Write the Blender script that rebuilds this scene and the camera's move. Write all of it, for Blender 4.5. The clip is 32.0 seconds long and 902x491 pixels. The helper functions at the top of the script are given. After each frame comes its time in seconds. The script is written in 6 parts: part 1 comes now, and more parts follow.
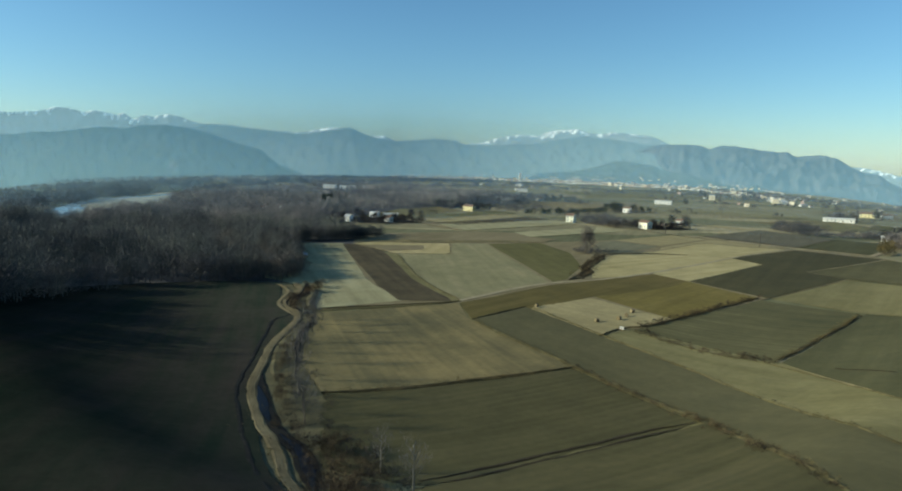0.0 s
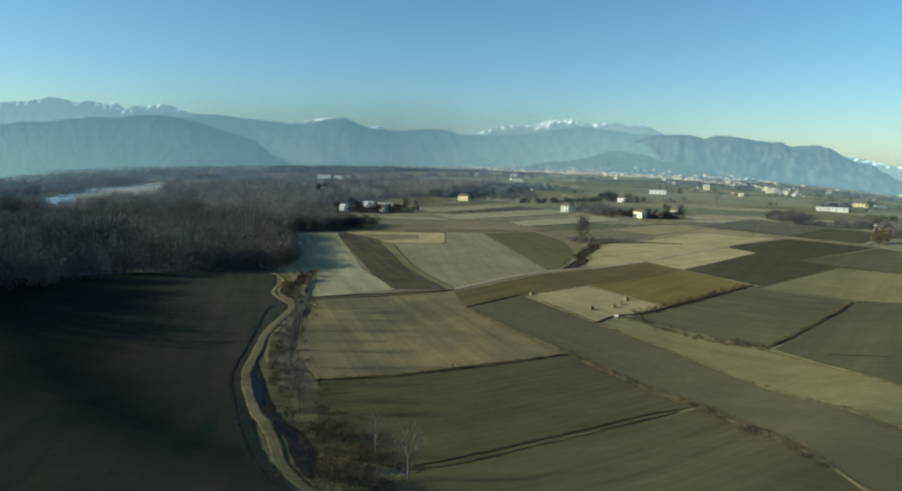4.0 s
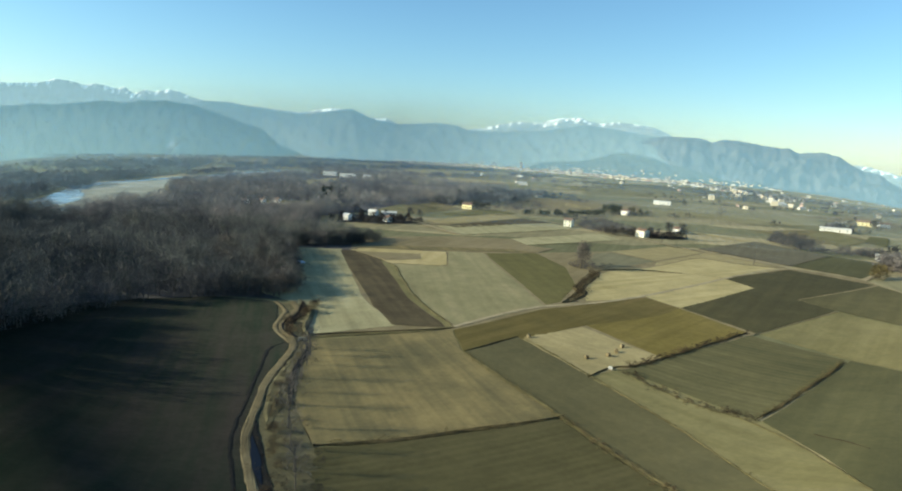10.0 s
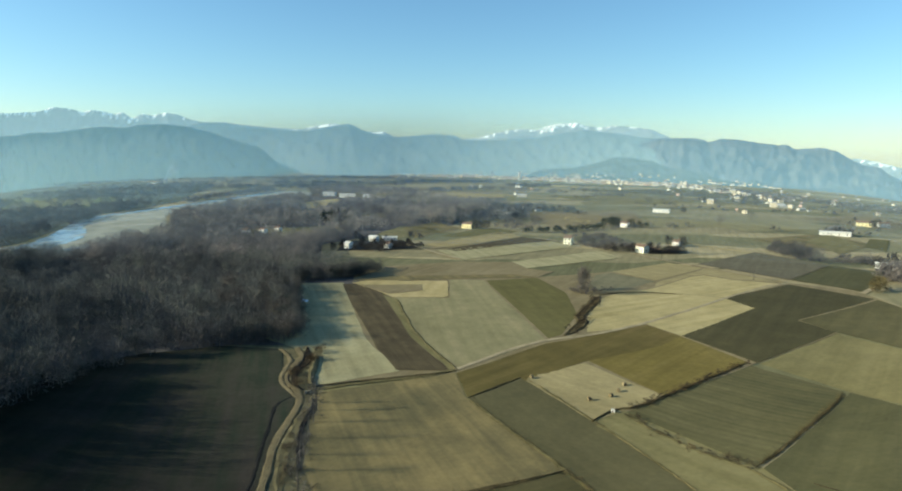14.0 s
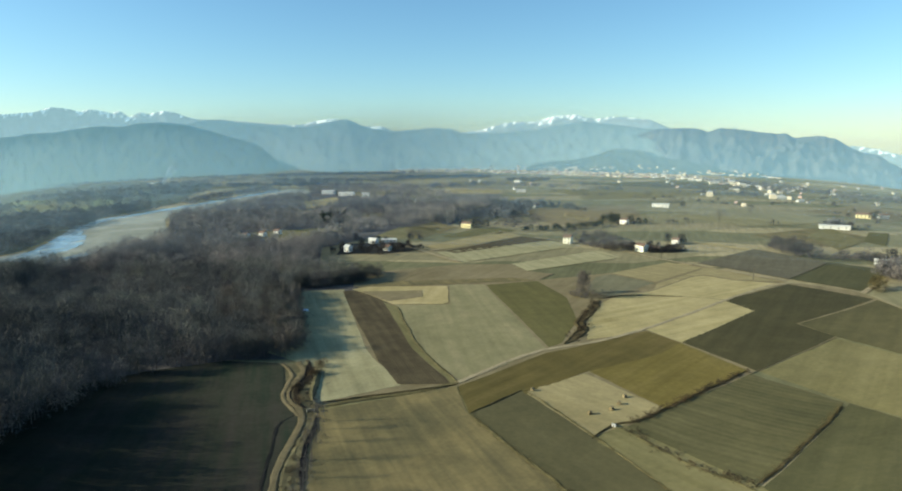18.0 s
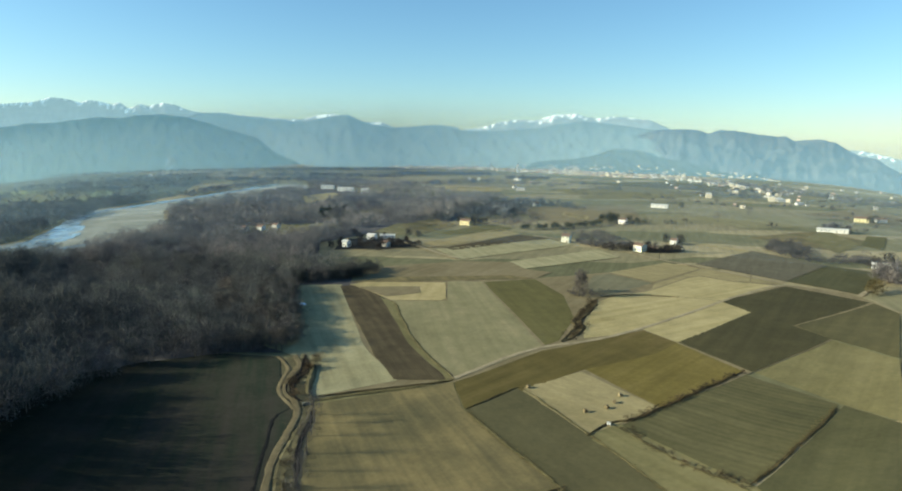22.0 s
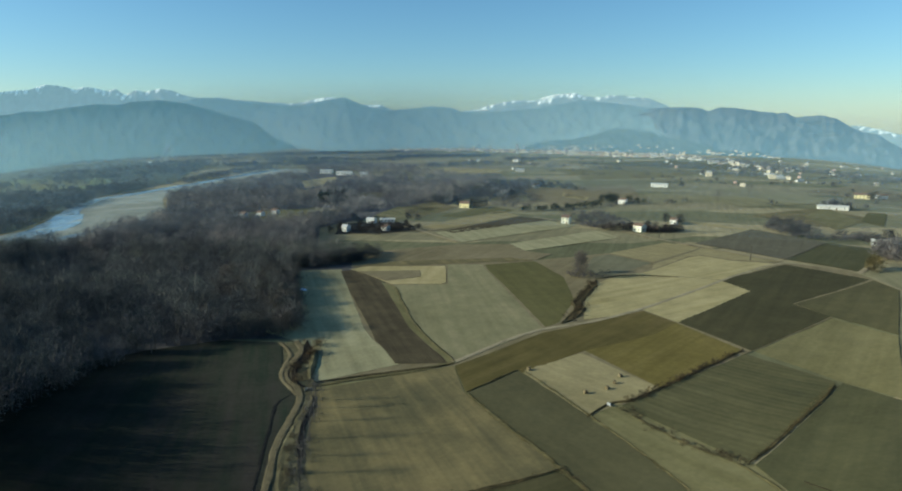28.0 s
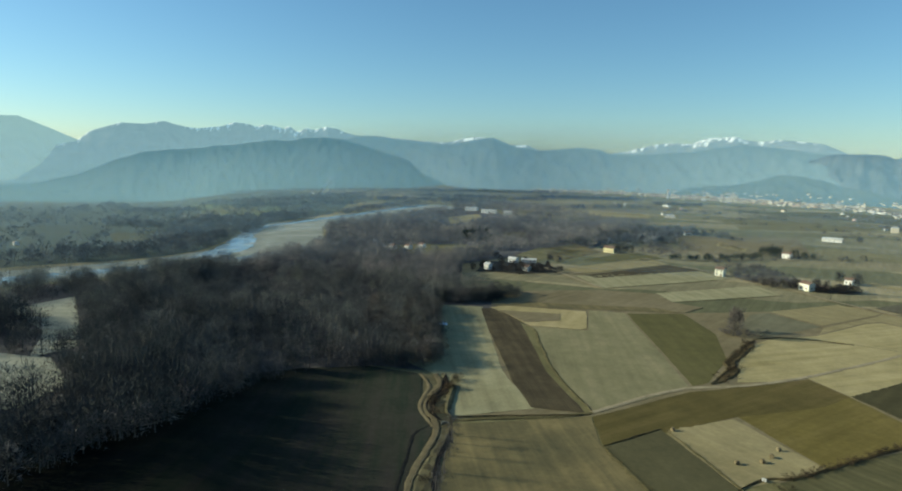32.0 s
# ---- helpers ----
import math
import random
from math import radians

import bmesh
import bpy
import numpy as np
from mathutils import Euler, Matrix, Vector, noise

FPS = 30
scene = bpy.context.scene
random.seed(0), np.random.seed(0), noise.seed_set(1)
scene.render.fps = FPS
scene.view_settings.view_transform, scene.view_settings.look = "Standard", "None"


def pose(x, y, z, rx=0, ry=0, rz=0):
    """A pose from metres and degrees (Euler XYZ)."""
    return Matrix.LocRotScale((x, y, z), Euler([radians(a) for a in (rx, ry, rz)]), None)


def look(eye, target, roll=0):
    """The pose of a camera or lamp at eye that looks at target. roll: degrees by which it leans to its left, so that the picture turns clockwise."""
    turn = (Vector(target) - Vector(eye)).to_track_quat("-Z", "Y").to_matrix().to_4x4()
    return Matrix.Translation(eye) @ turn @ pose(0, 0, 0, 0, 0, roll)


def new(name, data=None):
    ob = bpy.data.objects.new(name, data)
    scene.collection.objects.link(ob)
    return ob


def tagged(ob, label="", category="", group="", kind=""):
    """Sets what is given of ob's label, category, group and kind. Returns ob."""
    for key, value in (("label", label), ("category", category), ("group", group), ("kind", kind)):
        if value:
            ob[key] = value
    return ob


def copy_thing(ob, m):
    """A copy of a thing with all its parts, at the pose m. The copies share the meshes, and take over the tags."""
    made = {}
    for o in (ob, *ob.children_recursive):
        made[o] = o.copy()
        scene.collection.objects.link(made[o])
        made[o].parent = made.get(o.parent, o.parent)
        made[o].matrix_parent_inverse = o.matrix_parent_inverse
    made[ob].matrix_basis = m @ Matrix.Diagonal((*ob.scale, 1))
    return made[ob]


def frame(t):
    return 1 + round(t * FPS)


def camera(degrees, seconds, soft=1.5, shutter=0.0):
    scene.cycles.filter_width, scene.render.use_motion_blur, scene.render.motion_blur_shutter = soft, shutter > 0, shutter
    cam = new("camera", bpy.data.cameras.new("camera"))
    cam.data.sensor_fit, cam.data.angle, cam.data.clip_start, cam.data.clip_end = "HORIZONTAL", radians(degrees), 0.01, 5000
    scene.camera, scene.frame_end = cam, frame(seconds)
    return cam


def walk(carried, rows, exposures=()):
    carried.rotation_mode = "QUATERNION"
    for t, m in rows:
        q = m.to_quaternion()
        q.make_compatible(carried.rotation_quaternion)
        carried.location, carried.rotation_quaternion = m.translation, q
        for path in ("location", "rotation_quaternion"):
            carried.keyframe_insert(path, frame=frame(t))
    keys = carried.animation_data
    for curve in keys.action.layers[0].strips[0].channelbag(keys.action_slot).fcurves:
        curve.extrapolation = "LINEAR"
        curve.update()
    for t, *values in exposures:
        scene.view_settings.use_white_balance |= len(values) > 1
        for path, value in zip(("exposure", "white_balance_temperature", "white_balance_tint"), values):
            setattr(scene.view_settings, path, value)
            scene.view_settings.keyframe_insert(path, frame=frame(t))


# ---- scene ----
cam = camera(73.0, 32.0, soft=2.0)
PATH = [
    (0.0, look((-0.24, 1.31, 51.87), (0.07, 298.55, 11.33), 1.15)),
    (0.5, look((0.20, 1.48, 51.61), (1.80, 299.68, 18.82), 2.72)),
    (1.0, look((0.32, 2.52, 51.28), (5.70, 300.22, 14.63), 3.14)),
    (1.5, look((0.19, 2.14, 51.66), (4.89, 299.76, 14.17), 2.08)),
    (2.0, look((0.38, 1.98, 51.53), (5.94, 299.61, 14.27), 2.15)),
    (2.5, look((0.43, 2.27, 51.16), (8.99, 299.54, 11.71), 2.14)),
    (3.0, look((-0.03, 1.43, 51.65), (2.90, 298.76, 11.82), 1.89)),
    (3.5, look((-0.11, 1.56, 51.03), (2.81, 298.56, 8.81), 1.52)),
    (4.0, look((-0.11, 1.46, 51.11), (2.71, 298.03, 5.99), 1.11)),
    (4.5, look((-0.11, 1.71, 51.45), (1.99, 298.26, 6.11), 1.73)),
    (6.5, look((-0.15, 1.10, 56.41), (3.85, 297.72, 11.69), 0.74)),
    (7.0, look((-0.10, 1.10, 58.04), (3.41, 298.12, 16.04), 1.00)),
    (7.5, look((-0.35, 0.85, 59.25), (0.96, 295.40, 2.35), -0.85)),
    (8.0, look((-0.07, 2.04, 60.97), (4.45, 296.69, 4.73), 2.92)),
    (8.5, look((0.21, 1.78, 63.04), (3.08, 297.90, 15.01), 2.64)),
    (9.0, look((-0.14, 1.14, 64.98), (0.71, 296.87, 14.56), -0.91)),
    (9.5, look((-0.06, 1.01, 66.75), (0.12, 296.48, 14.80), 1.27)),
    (10.0, look((0.30, 1.19, 68.47), (1.54, 297.19, 19.66), 2.99)),
    (10.5, look((0.64, 1.07, 70.37), (2.01, 298.07, 28.04), 2.10)),
    (11.0, look((0.52, -0.33, 72.23), (-0.44, 297.36, 35.13), 0.61)),
    (11.5, look((0.35, -0.47, 73.81), (-1.56, 296.77, 33.26), 0.91)),
    (12.0, look((0.38, 0.64, 74.99), (0.36, 296.71, 26.57), 0.43)),
    (12.5, look((0.21, 1.04, 76.50), (-0.32, 295.58, 19.49), -1.16)),
    (13.0, look((0.62, 0.63, 78.52), (-0.11, 296.00, 25.98), 0.57)),
    (13.5, look((0.96, 0.11, 80.32), (1.24, 296.98, 37.08), 0.53)),
    (15.5, look((1.07, 1.00, 87.35), (-0.01, 296.21, 33.95), 0.35)),
    (16.0, look((1.85, 1.51, 88.40), (6.30, 298.10, 43.53), -0.56)),
    (16.5, look((1.83, 1.59, 89.23), (7.77, 298.23, 44.82), 0.24)),
    (17.0, look((1.96, 1.56, 89.73), (6.85, 298.67, 48.46), 2.13)),
    (17.5, look((1.76, 1.64, 89.93), (4.19, 298.39, 45.95), 2.85)),
    (18.0, look((1.40, 1.01, 90.15), (1.44, 297.09, 41.76), -0.42)),
    (18.5, look((1.56, 0.79, 89.88), (2.52, 298.04, 49.36), 0.27)),
    (19.0, look((1.43, 0.51, 89.64), (2.01, 297.79, 49.35), 0.88)),
    (19.5, look((1.48, 0.57, 89.63), (1.63, 297.44, 46.46), -0.05)),
    (20.0, look((1.14, 0.78, 89.64), (1.30, 296.35, 38.25), -0.72)),
    (20.5, look((1.13, 0.96, 89.37), (0.72, 296.53, 38.00), -1.00)),
    (21.0, look((1.63, 0.99, 89.77), (1.97, 296.94, 40.65), -1.34)),
    (21.5, look((1.58, 0.91, 89.40), (3.63, 297.00, 41.16), 0.31)),
    (22.0, look((1.41, 0.96, 89.70), (2.26, 296.81, 40.01), 0.58)),
    (22.5, look((1.83, 1.09, 89.57), (2.14, 297.80, 45.25), -0.42)),
    (23.0, look((1.75, 1.33, 89.89), (3.71, 297.11, 39.74), -0.03)),
    (23.5, look((1.92, 1.16, 89.43), (4.11, 297.78, 44.61), 0.69)),
    (24.0, look((2.09, 1.56, 89.45), (6.72, 298.60, 47.68), 1.10)),
    (24.5, look((1.91, 1.56, 89.22), (6.26, 297.89, 42.64), 1.20)),
    (26.5, look((2.06, 0.56, 90.91), (6.62, 297.01, 45.08), 0.58)),
    (27.0, look((2.06, 0.51, 90.53), (3.99, 295.63, 36.72), -0.33)),
    (27.5, look((1.87, 0.72, 90.76), (1.73, 295.23, 33.66), -0.48)),
    (28.0, look((1.94, 1.01, 90.44), (2.56, 295.29, 32.13), -0.32)),
    (28.5, look((1.72, 0.77, 90.77), (0.78, 294.03, 27.55), 0.24)),
    (29.0, look((1.43, -0.18, 91.65), (-1.46, 294.62, 36.13), 0.45)),
    (29.5, look((1.93, -0.43, 91.42), (-1.26, 295.55, 42.61), -0.65)),
    (30.0, look((1.60, -0.98, 91.37), (-2.48, 294.80, 41.38), -0.29)),
    (30.5, look((1.41, -0.17, 91.30), (-3.76, 294.22, 33.78), 0.19)),
    (31.0, look((0.96, -0.75, 92.15), (-7.69, 294.02, 37.05), 0.40)),
    (31.5, look((0.43, -0.15, 91.98), (-34.49, 294.45, 47.32), 0.89)),
    (32.0, look((0.21, -1.43, 91.97), (-67.17, 288.15, 51.91), 1.19)),
]

EXPOSURES = [(0.0, 0.52, 5930, -8), (4.6, 0.52, 5930, -8), (6.4, 1.04, 6300, -6), (9.5, 1.02, 6300, -6), (12.0, 0.95, 6300, -6), (24.6, 0.95, 6300, -6), (26.6, 0.5, 5790, -8), (28.4, 0.5, 5800, -8), (30.0, 0.5, 5910, -7), (31.0, 0.5, 5920, -7), (32.0, 0.55, 6150, -8)]
walk(cam, PATH, EXPOSURES)

# ---- sky and sun ----
SUN_EL, SUN_AZ = radians(20), radians(-96)      # azimuth from +y, towards +x
world = bpy.data.worlds.new("sky")
scene.world = world
world.use_nodes = True
wn = world.node_tree.nodes
sky = wn.new("ShaderNodeTexSky")
sky.sky_type, sky.sun_disc = "NISHITA", False
sky.sun_elevation, sky.sun_rotation = SUN_EL, SUN_AZ
sky.altitude, sky.air_density, sky.dust_density, sky.ozone_density = 300, 1.1, 0.35, 4.6
wn["Background"].inputs["Strength"].default_value = 0.094
world.node_tree.links.new(sky.outputs[0], wn["Background"].inputs[0])
sun = new("sun", bpy.data.lights.new("sun", "SUN"))
sun.data.energy, sun.data.angle, sun.data.color = 4.6, radians(0.6), (1.0, 0.88, 0.7)
to_sun = Vector((math.sin(SUN_AZ) * math.cos(SUN_EL), math.cos(SUN_AZ) * math.cos(SUN_EL), math.sin(SUN_EL)))
sun.matrix_world = look((0, 0, 300), Vector((0, 0, 300)) - to_sun)

# ---- the lie of the land: a flat plain, bent like a wide lens to fit the camera's view ----
MID, DIP = np.array([1.8, 1.8, 76.0]), radians(9.8)
AX = np.array([[1, 0, 0], [0, math.sin(DIP), math.cos(DIP)], [0, math.cos(DIP), -math.sin(DIP)]])


def lands(p):
    """Plan points, rows of x, y and the height over the plain, bent to fit the camera's view."""
    d = (np.asarray(p, float) - MID) @ AX.T
    z = np.where(d[:, 2] < 1, 1, d[:, 2])
    r = np.where(d[:, 2] < 1, 1e6, (d[:, 0] ** 2 + d[:, 1] ** 2) / z ** 2)
    r = np.where(r < 0.8, r, 0.8 + 0.4 * np.tanh((r - 0.8) / 0.4))
    s = (1 - 0.2177 * r) * 0.9667
    d[:, 0] *= s
    d[:, 1] *= s
    return d @ AX + MID


def land(x, y, h=0.0):
    return Vector(lands([(x, y, h)])[0])


# ---- materials ----
def material(name, rough=0.9, metal=0.0, spec=0.2):
    m = bpy.data.materials.new(name)
    m.use_nodes = True
    b = m.node_tree.nodes["Principled BSDF"]
    b.inputs["Roughness"].default_value, b.inputs["Metallic"].default_value = rough, metal
    b.inputs["Specular IOR Level"].default_value = spec
    return m, m.node_tree.nodes, m.node_tree.links, b


def ramp(n, stops):
    r = n.new("ShaderNodeValToRGB")
    while len(r.color_ramp.elements) < len(stops):
        r.color_ramp.elements.new(0.5)
    for e, (p, c) in zip(r.color_ramp.elements, stops):
        e.position, e.color = p, (*c, 1)
    return r


def mixed(n, l, kind, fac, a, b):
    m = n.new("ShaderNodeMix")
    m.data_type, m.blend_type = "RGBA", kind
    for sock, v in ((m.inputs[0], fac), (m.inputs[6], a), (m.inputs[7], b)):
        if hasattr(v, "links"):
            l.new(v, sock)
        elif isinstance(v, tuple):
            sock.default_value = (*v, 1)
        else:
            sock.default_value = v
    return m.outputs[2]


def noise_of(n, l, vec, scale, detail=4.0, rough=0.55):
    t = n.new("ShaderNodeTexNoise")
    t.inputs["Scale"].default_value, t.inputs["Detail"].default_value, t.inputs["Roughness"].default_value = scale, detail, rough
    if vec is not None:
        l.new(vec, t.inputs["Vector"])
    return t.outputs["Fac"]


def soil(name, dark, mid, light, turn=0.0, rows=0.0, row_depth=0.3, patch=0.02, grain=0.6, bump=0.25, plots=False):
    """Field surface: broad stains, fine grain and drill rows that run at the given angle."""
    m, n, l, b = material(name, 0.95, 0, 0.1)
    pos = n.new("ShaderNodeNewGeometry").outputs["Position"]
    big = noise_of(n, l, pos, patch, 5, 0.6)
    fine = noise_of(n, l, pos, grain, 6, 0.7)
    mp = n.new("ShaderNodeMapping")
    mp.vector_type = "TEXTURE"
    mp.inputs["Rotation"].default_value = (0, 0, radians(-turn))
    mp.inputs["Scale"].default_value = (4.5, 80, 33)
    l.new(pos, mp.inputs[0])
    streak = noise_of(n, l, mp.outputs[0], 1.0, 4, 0.6)
    add = n.new("ShaderNodeMath")
    add.operation = "ADD"
    l.new(big, add.inputs[0])
    l.new(streak, add.inputs[1])
    half = n.new("ShaderNodeMath")
    half.operation = "MULTIPLY"
    half.inputs[1].default_value = 0.5
    l.new(add.outputs[0], half.inputs[0])
    col = ramp(n, [(0.33, dark), (0.5, mid), (0.67, light)])
    l.new(half.outputs[0], col.inputs[0])
    g = ramp(n, [(0.25, (0.84, 0.84, 0.84)), (0.75, (1.13, 1.13, 1.13))])
    l.new(fine, g.inputs[0])
    out = mixed(n, l, "MULTIPLY", 1.0, col.outputs[0], g.outputs[0])
    blot = ramp(n, [(0.35, (0.9, 0.905, 0.91)), (0.65, (1.09, 1.085, 1.07))])
    l.new(noise_of(n, l, pos, 0.11, 5, 0.65), blot.inputs[0])
    out = mixed(n, l, "MULTIPLY", 1.0, out, blot.outputs[0])
    if plots:
        mv = n.new("ShaderNodeMapping")
        mv.inputs["Rotation"].default_value = (0, 0, radians(28))
        mv.inputs["Scale"].default_value = (1 / 230, 1 / 62, 0)
        l.new(pos, mv.inputs[0])
        vo = n.new("ShaderNodeTexVoronoi")
        vo.distance = "CHEBYCHEV"
        vo.inputs["Randomness"].default_value = 0.8
        vo.inputs["Scale"].default_value = 1.0
        l.new(mv.outputs[0], vo.inputs["Vector"])
        sp = n.new("ShaderNodeSeparateColor")
        l.new(vo.outputs["Color"], sp.inputs[0])
        pl = ramp(n, [(0.0, (0.55, 0.6, 0.52)), (0.35, (0.82, 0.86, 0.78)), (0.7, (1.08, 1.04, 1.0)), (1.0, (1.5, 1.4, 1.3))])
        l.new(sp.outputs[0], pl.inputs[0])
        out = mixed(n, l, "MULTIPLY", 1.0, out, pl.outputs[0])
    if rows:
        w = n.new("ShaderNodeTexWave")
        mp2 = n.new("ShaderNodeMapping")
        mp2.inputs["Rotation"].default_value = (0, 0, radians(turn))
        l.new(pos, mp2.inputs[0])
        l.new(mp2.outputs[0], w.inputs[0])
        w.inputs["Scale"].default_value, w.inputs["Distortion"].default_value, w.inputs["Detail"].default_value = rows, 4.0, 3
        w.inputs["Detail Scale"].default_value = 0.3
        r2 = ramp(n, [(0.0, (1 - row_depth,) * 3), (1.0, (1 + row_depth * 0.5,) * 3)])
        l.new(w.outputs["Fac"], r2.inputs[0])
        out = mixed(n, l, "MULTIPLY", 0.8, out, r2.outputs[0])
    l.new(out, b.inputs["Base Color"])
    bp = n.new("ShaderNodeBump")
    bp.inputs["Strength"].default_value, bp.inputs["Distance"].default_value = bump, 0.3
    l.new(fine, bp.inputs["Height"])
    l.new(bp.outputs[0], b.inputs["Normal"])
    return m


def plain(name, c, rough=0.8, metal=0.0, spread=0.18, scale=1.5, spec=0.3):
    """Paint, plaster or metal with faint stains."""
    m, n, l, b = material(name, rough, metal, spec)
    tc = n.new("ShaderNodeTexCoord").outputs["Object"]
    f1, f2 = noise_of(n, l, tc, scale, 5, 0.6), noise_of(n, l, tc, scale * 9, 3, 0.6)
    r = ramp(n, [(0.3, tuple(v * (1 - spread) for v in c)), (0.7, tuple(min(1, v * (1 + spread)) for v in c))])
    l.new(f1, r.inputs[0])
    g = ramp(n, [(0.3, (0.9,) * 3), (0.7, (1.06,) * 3)])
    l.new(f2, g.inputs[0])
    l.new(mixed(n, l, "MULTIPLY", 1.0, r.outputs[0], g.outputs[0]), b.inputs["Base Color"])
    return m


def bark(name, dark, light):
    """Twigs and leaves: each clump has its own tone."""
    m, n, l, b = material(name, 0.9, 0, 0.1)
    geo = n.new("ShaderNodeNewGeometry")
    r = ramp(n, [(0.0, dark), (1.0, light)])
    l.new(geo.outputs["Random Per Island"], r.inputs[0])
    big = noise_of(n, l, geo.outputs["Position"], 0.05, 6, 0.75)
    g = ramp(n, [(0.36, (0.55, 0.6, 0.66)), (0.5, (0.92, 0.92, 0.92)), (0.64, (1.45, 1.36, 1.22))])
    l.new(big, g.inputs[0])
    tone = n.new("ShaderNodeAttribute")
    tone.attribute_name = "tone"
    t = ramp(n, [(0.0, (1, 1, 1)), (0.02, (0.6, 0.62, 0.66)), (0.5, (0.88, 0.88, 0.9)), (1.0, (1.45, 1.4, 1.3))])
    l.new(tone.outputs["Fac"], t.inputs[0])
    out = mixed(n, l, "MULTIPLY", 1.0, r.outputs[0], g.outputs[0])
    l.new(mixed(n, l, "MULTIPLY", 1.0, out, t.outputs[0]), b.inputs["Base Color"])
    return m


M_ground = soil("dry_winter_grass", (0.150, 0.132, 0.077), (0.215, 0.187, 0.110), (0.290, 0.247, 0.150), 20, patch=0.008, plots=True)
M_thicket = bark("thicket_twigs", (0.055, 0.052, 0.054), (0.11, 0.102, 0.1))
# far woods: the blue of distance haze is tinted into the twigs
M_farwood = bark("haze_blue_twigs", (0.088, 0.094, 0.106), (0.158, 0.166, 0.182))
M_wood = bark("bare_twigs", (0.128, 0.126, 0.114), (0.166, 0.160, 0.143))
M_greywood = bark("grey_brown_twigs", (0.190, 0.176, 0.168), (0.252, 0.234, 0.222))
M_palewood = bark("pale_brown_twigs", (0.190, 0.176, 0.166), (0.290, 0.268, 0.248))

# ---- helpers for meshes ----
def part(name, bm, mat, parent=None, label=""):
    me = bpy.data.meshes.new(name)
    bm.to_mesh(me)
    bm.free()
    for m in (mat if isinstance(mat, (list, tuple)) else (mat,)):
        me.materials.append(m)
    ob = new(name, me)
    if parent is not None:
        ob.parent = parent
    if label:
        tagged(ob, label)
    return ob


def mesh_object(name, verts, faces, mat, parent=None):
    me = bpy.data.meshes.new(name)
    me.from_pydata([tuple(v) for v in verts], [], faces)
    me.materials.append(mat)
    ob = new(name, me)
    if parent is not None:
        ob.parent = parent
    return ob


def wander(x, y):
    """Field edges are never quite straight: a small sideways drift, the same for all that meet there."""
    return (0.5 * noise.noise((x * 0.045, y * 0.045, 3.7)) + 0.35 * noise.noise((x * 0.17, y * 0.17, 8.1)),
            0.5 * noise.noise((x * 0.045, y * 0.045, 6.2)) + 0.35 * noise.noise((x * 0.17, y * 0.17, 1.9)))


def smooth_line(pts, step=4.0):
    """A soft curve through plan points."""
    p = [np.array(q, float) for q in pts]
    p = [2 * p[0] - p[1]] + p + [2 * p[-1] - p[-2]]
    out = []
    for i in range(1, len(p) - 2):
        a, b, c, d = p[i - 1:i + 3]
        k = max(2, int(np.linalg.norm(c - b) / step))
        for j in range(k):
            t = j / k
            out.append(0.5 * (2 * b + (c - a) * t + (2 * a - 5 * b + 4 * c - d) * t * t + (3 * b - a - 3 * c + d) * t ** 3))
    out.append(p[-2])
    return out


def ribbon(name, pts, profile, mat, label, category, step=4.0, wobble=0.0):
    """A strip along a line; profile: pairs of offset to the right and height. Ditches, ruts and water thin out at their ends."""
    rnd = random.Random(len(pts) * 7 + int(abs(pts[0][0])))
    line = smooth_line(pts, step)
    rows = []
    for i, q in enumerate(line):
        d = line[min(i + 1, len(line) - 1)] - line[max(i - 1, 0)]
        d = d / (np.linalg.norm(d) + 1e-9)
        q = q + np.array(wander(q[0], q[1]))
        s = np.array([d[1], -d[0]])
        thin = 1.0 if category not in ("ditch", "rut", "river", "water", "bank", "verge", "creek") else max(0.12, min(1.0, (i + 0.5) / 5, (len(line) - i - 0.5) / 5))
        for o, h in profile:
            e = q + s * (o * thin + rnd.uniform(-wobble, wobble))
            rows.append((e[0], e[1], h + rnd.uniform(-wobble, wobble) * 0.15))
    w = len(profile)
    faces = [(i * w + j, i * w + j + 1, (i + 1) * w + j + 1, (i + 1) * w + j) for i in range(len(line) - 1) for j in range(w - 1)]
    ob = mesh_object(name, lands(rows), faces, mat)
    return tagged(ob, label, category, kind="structure")


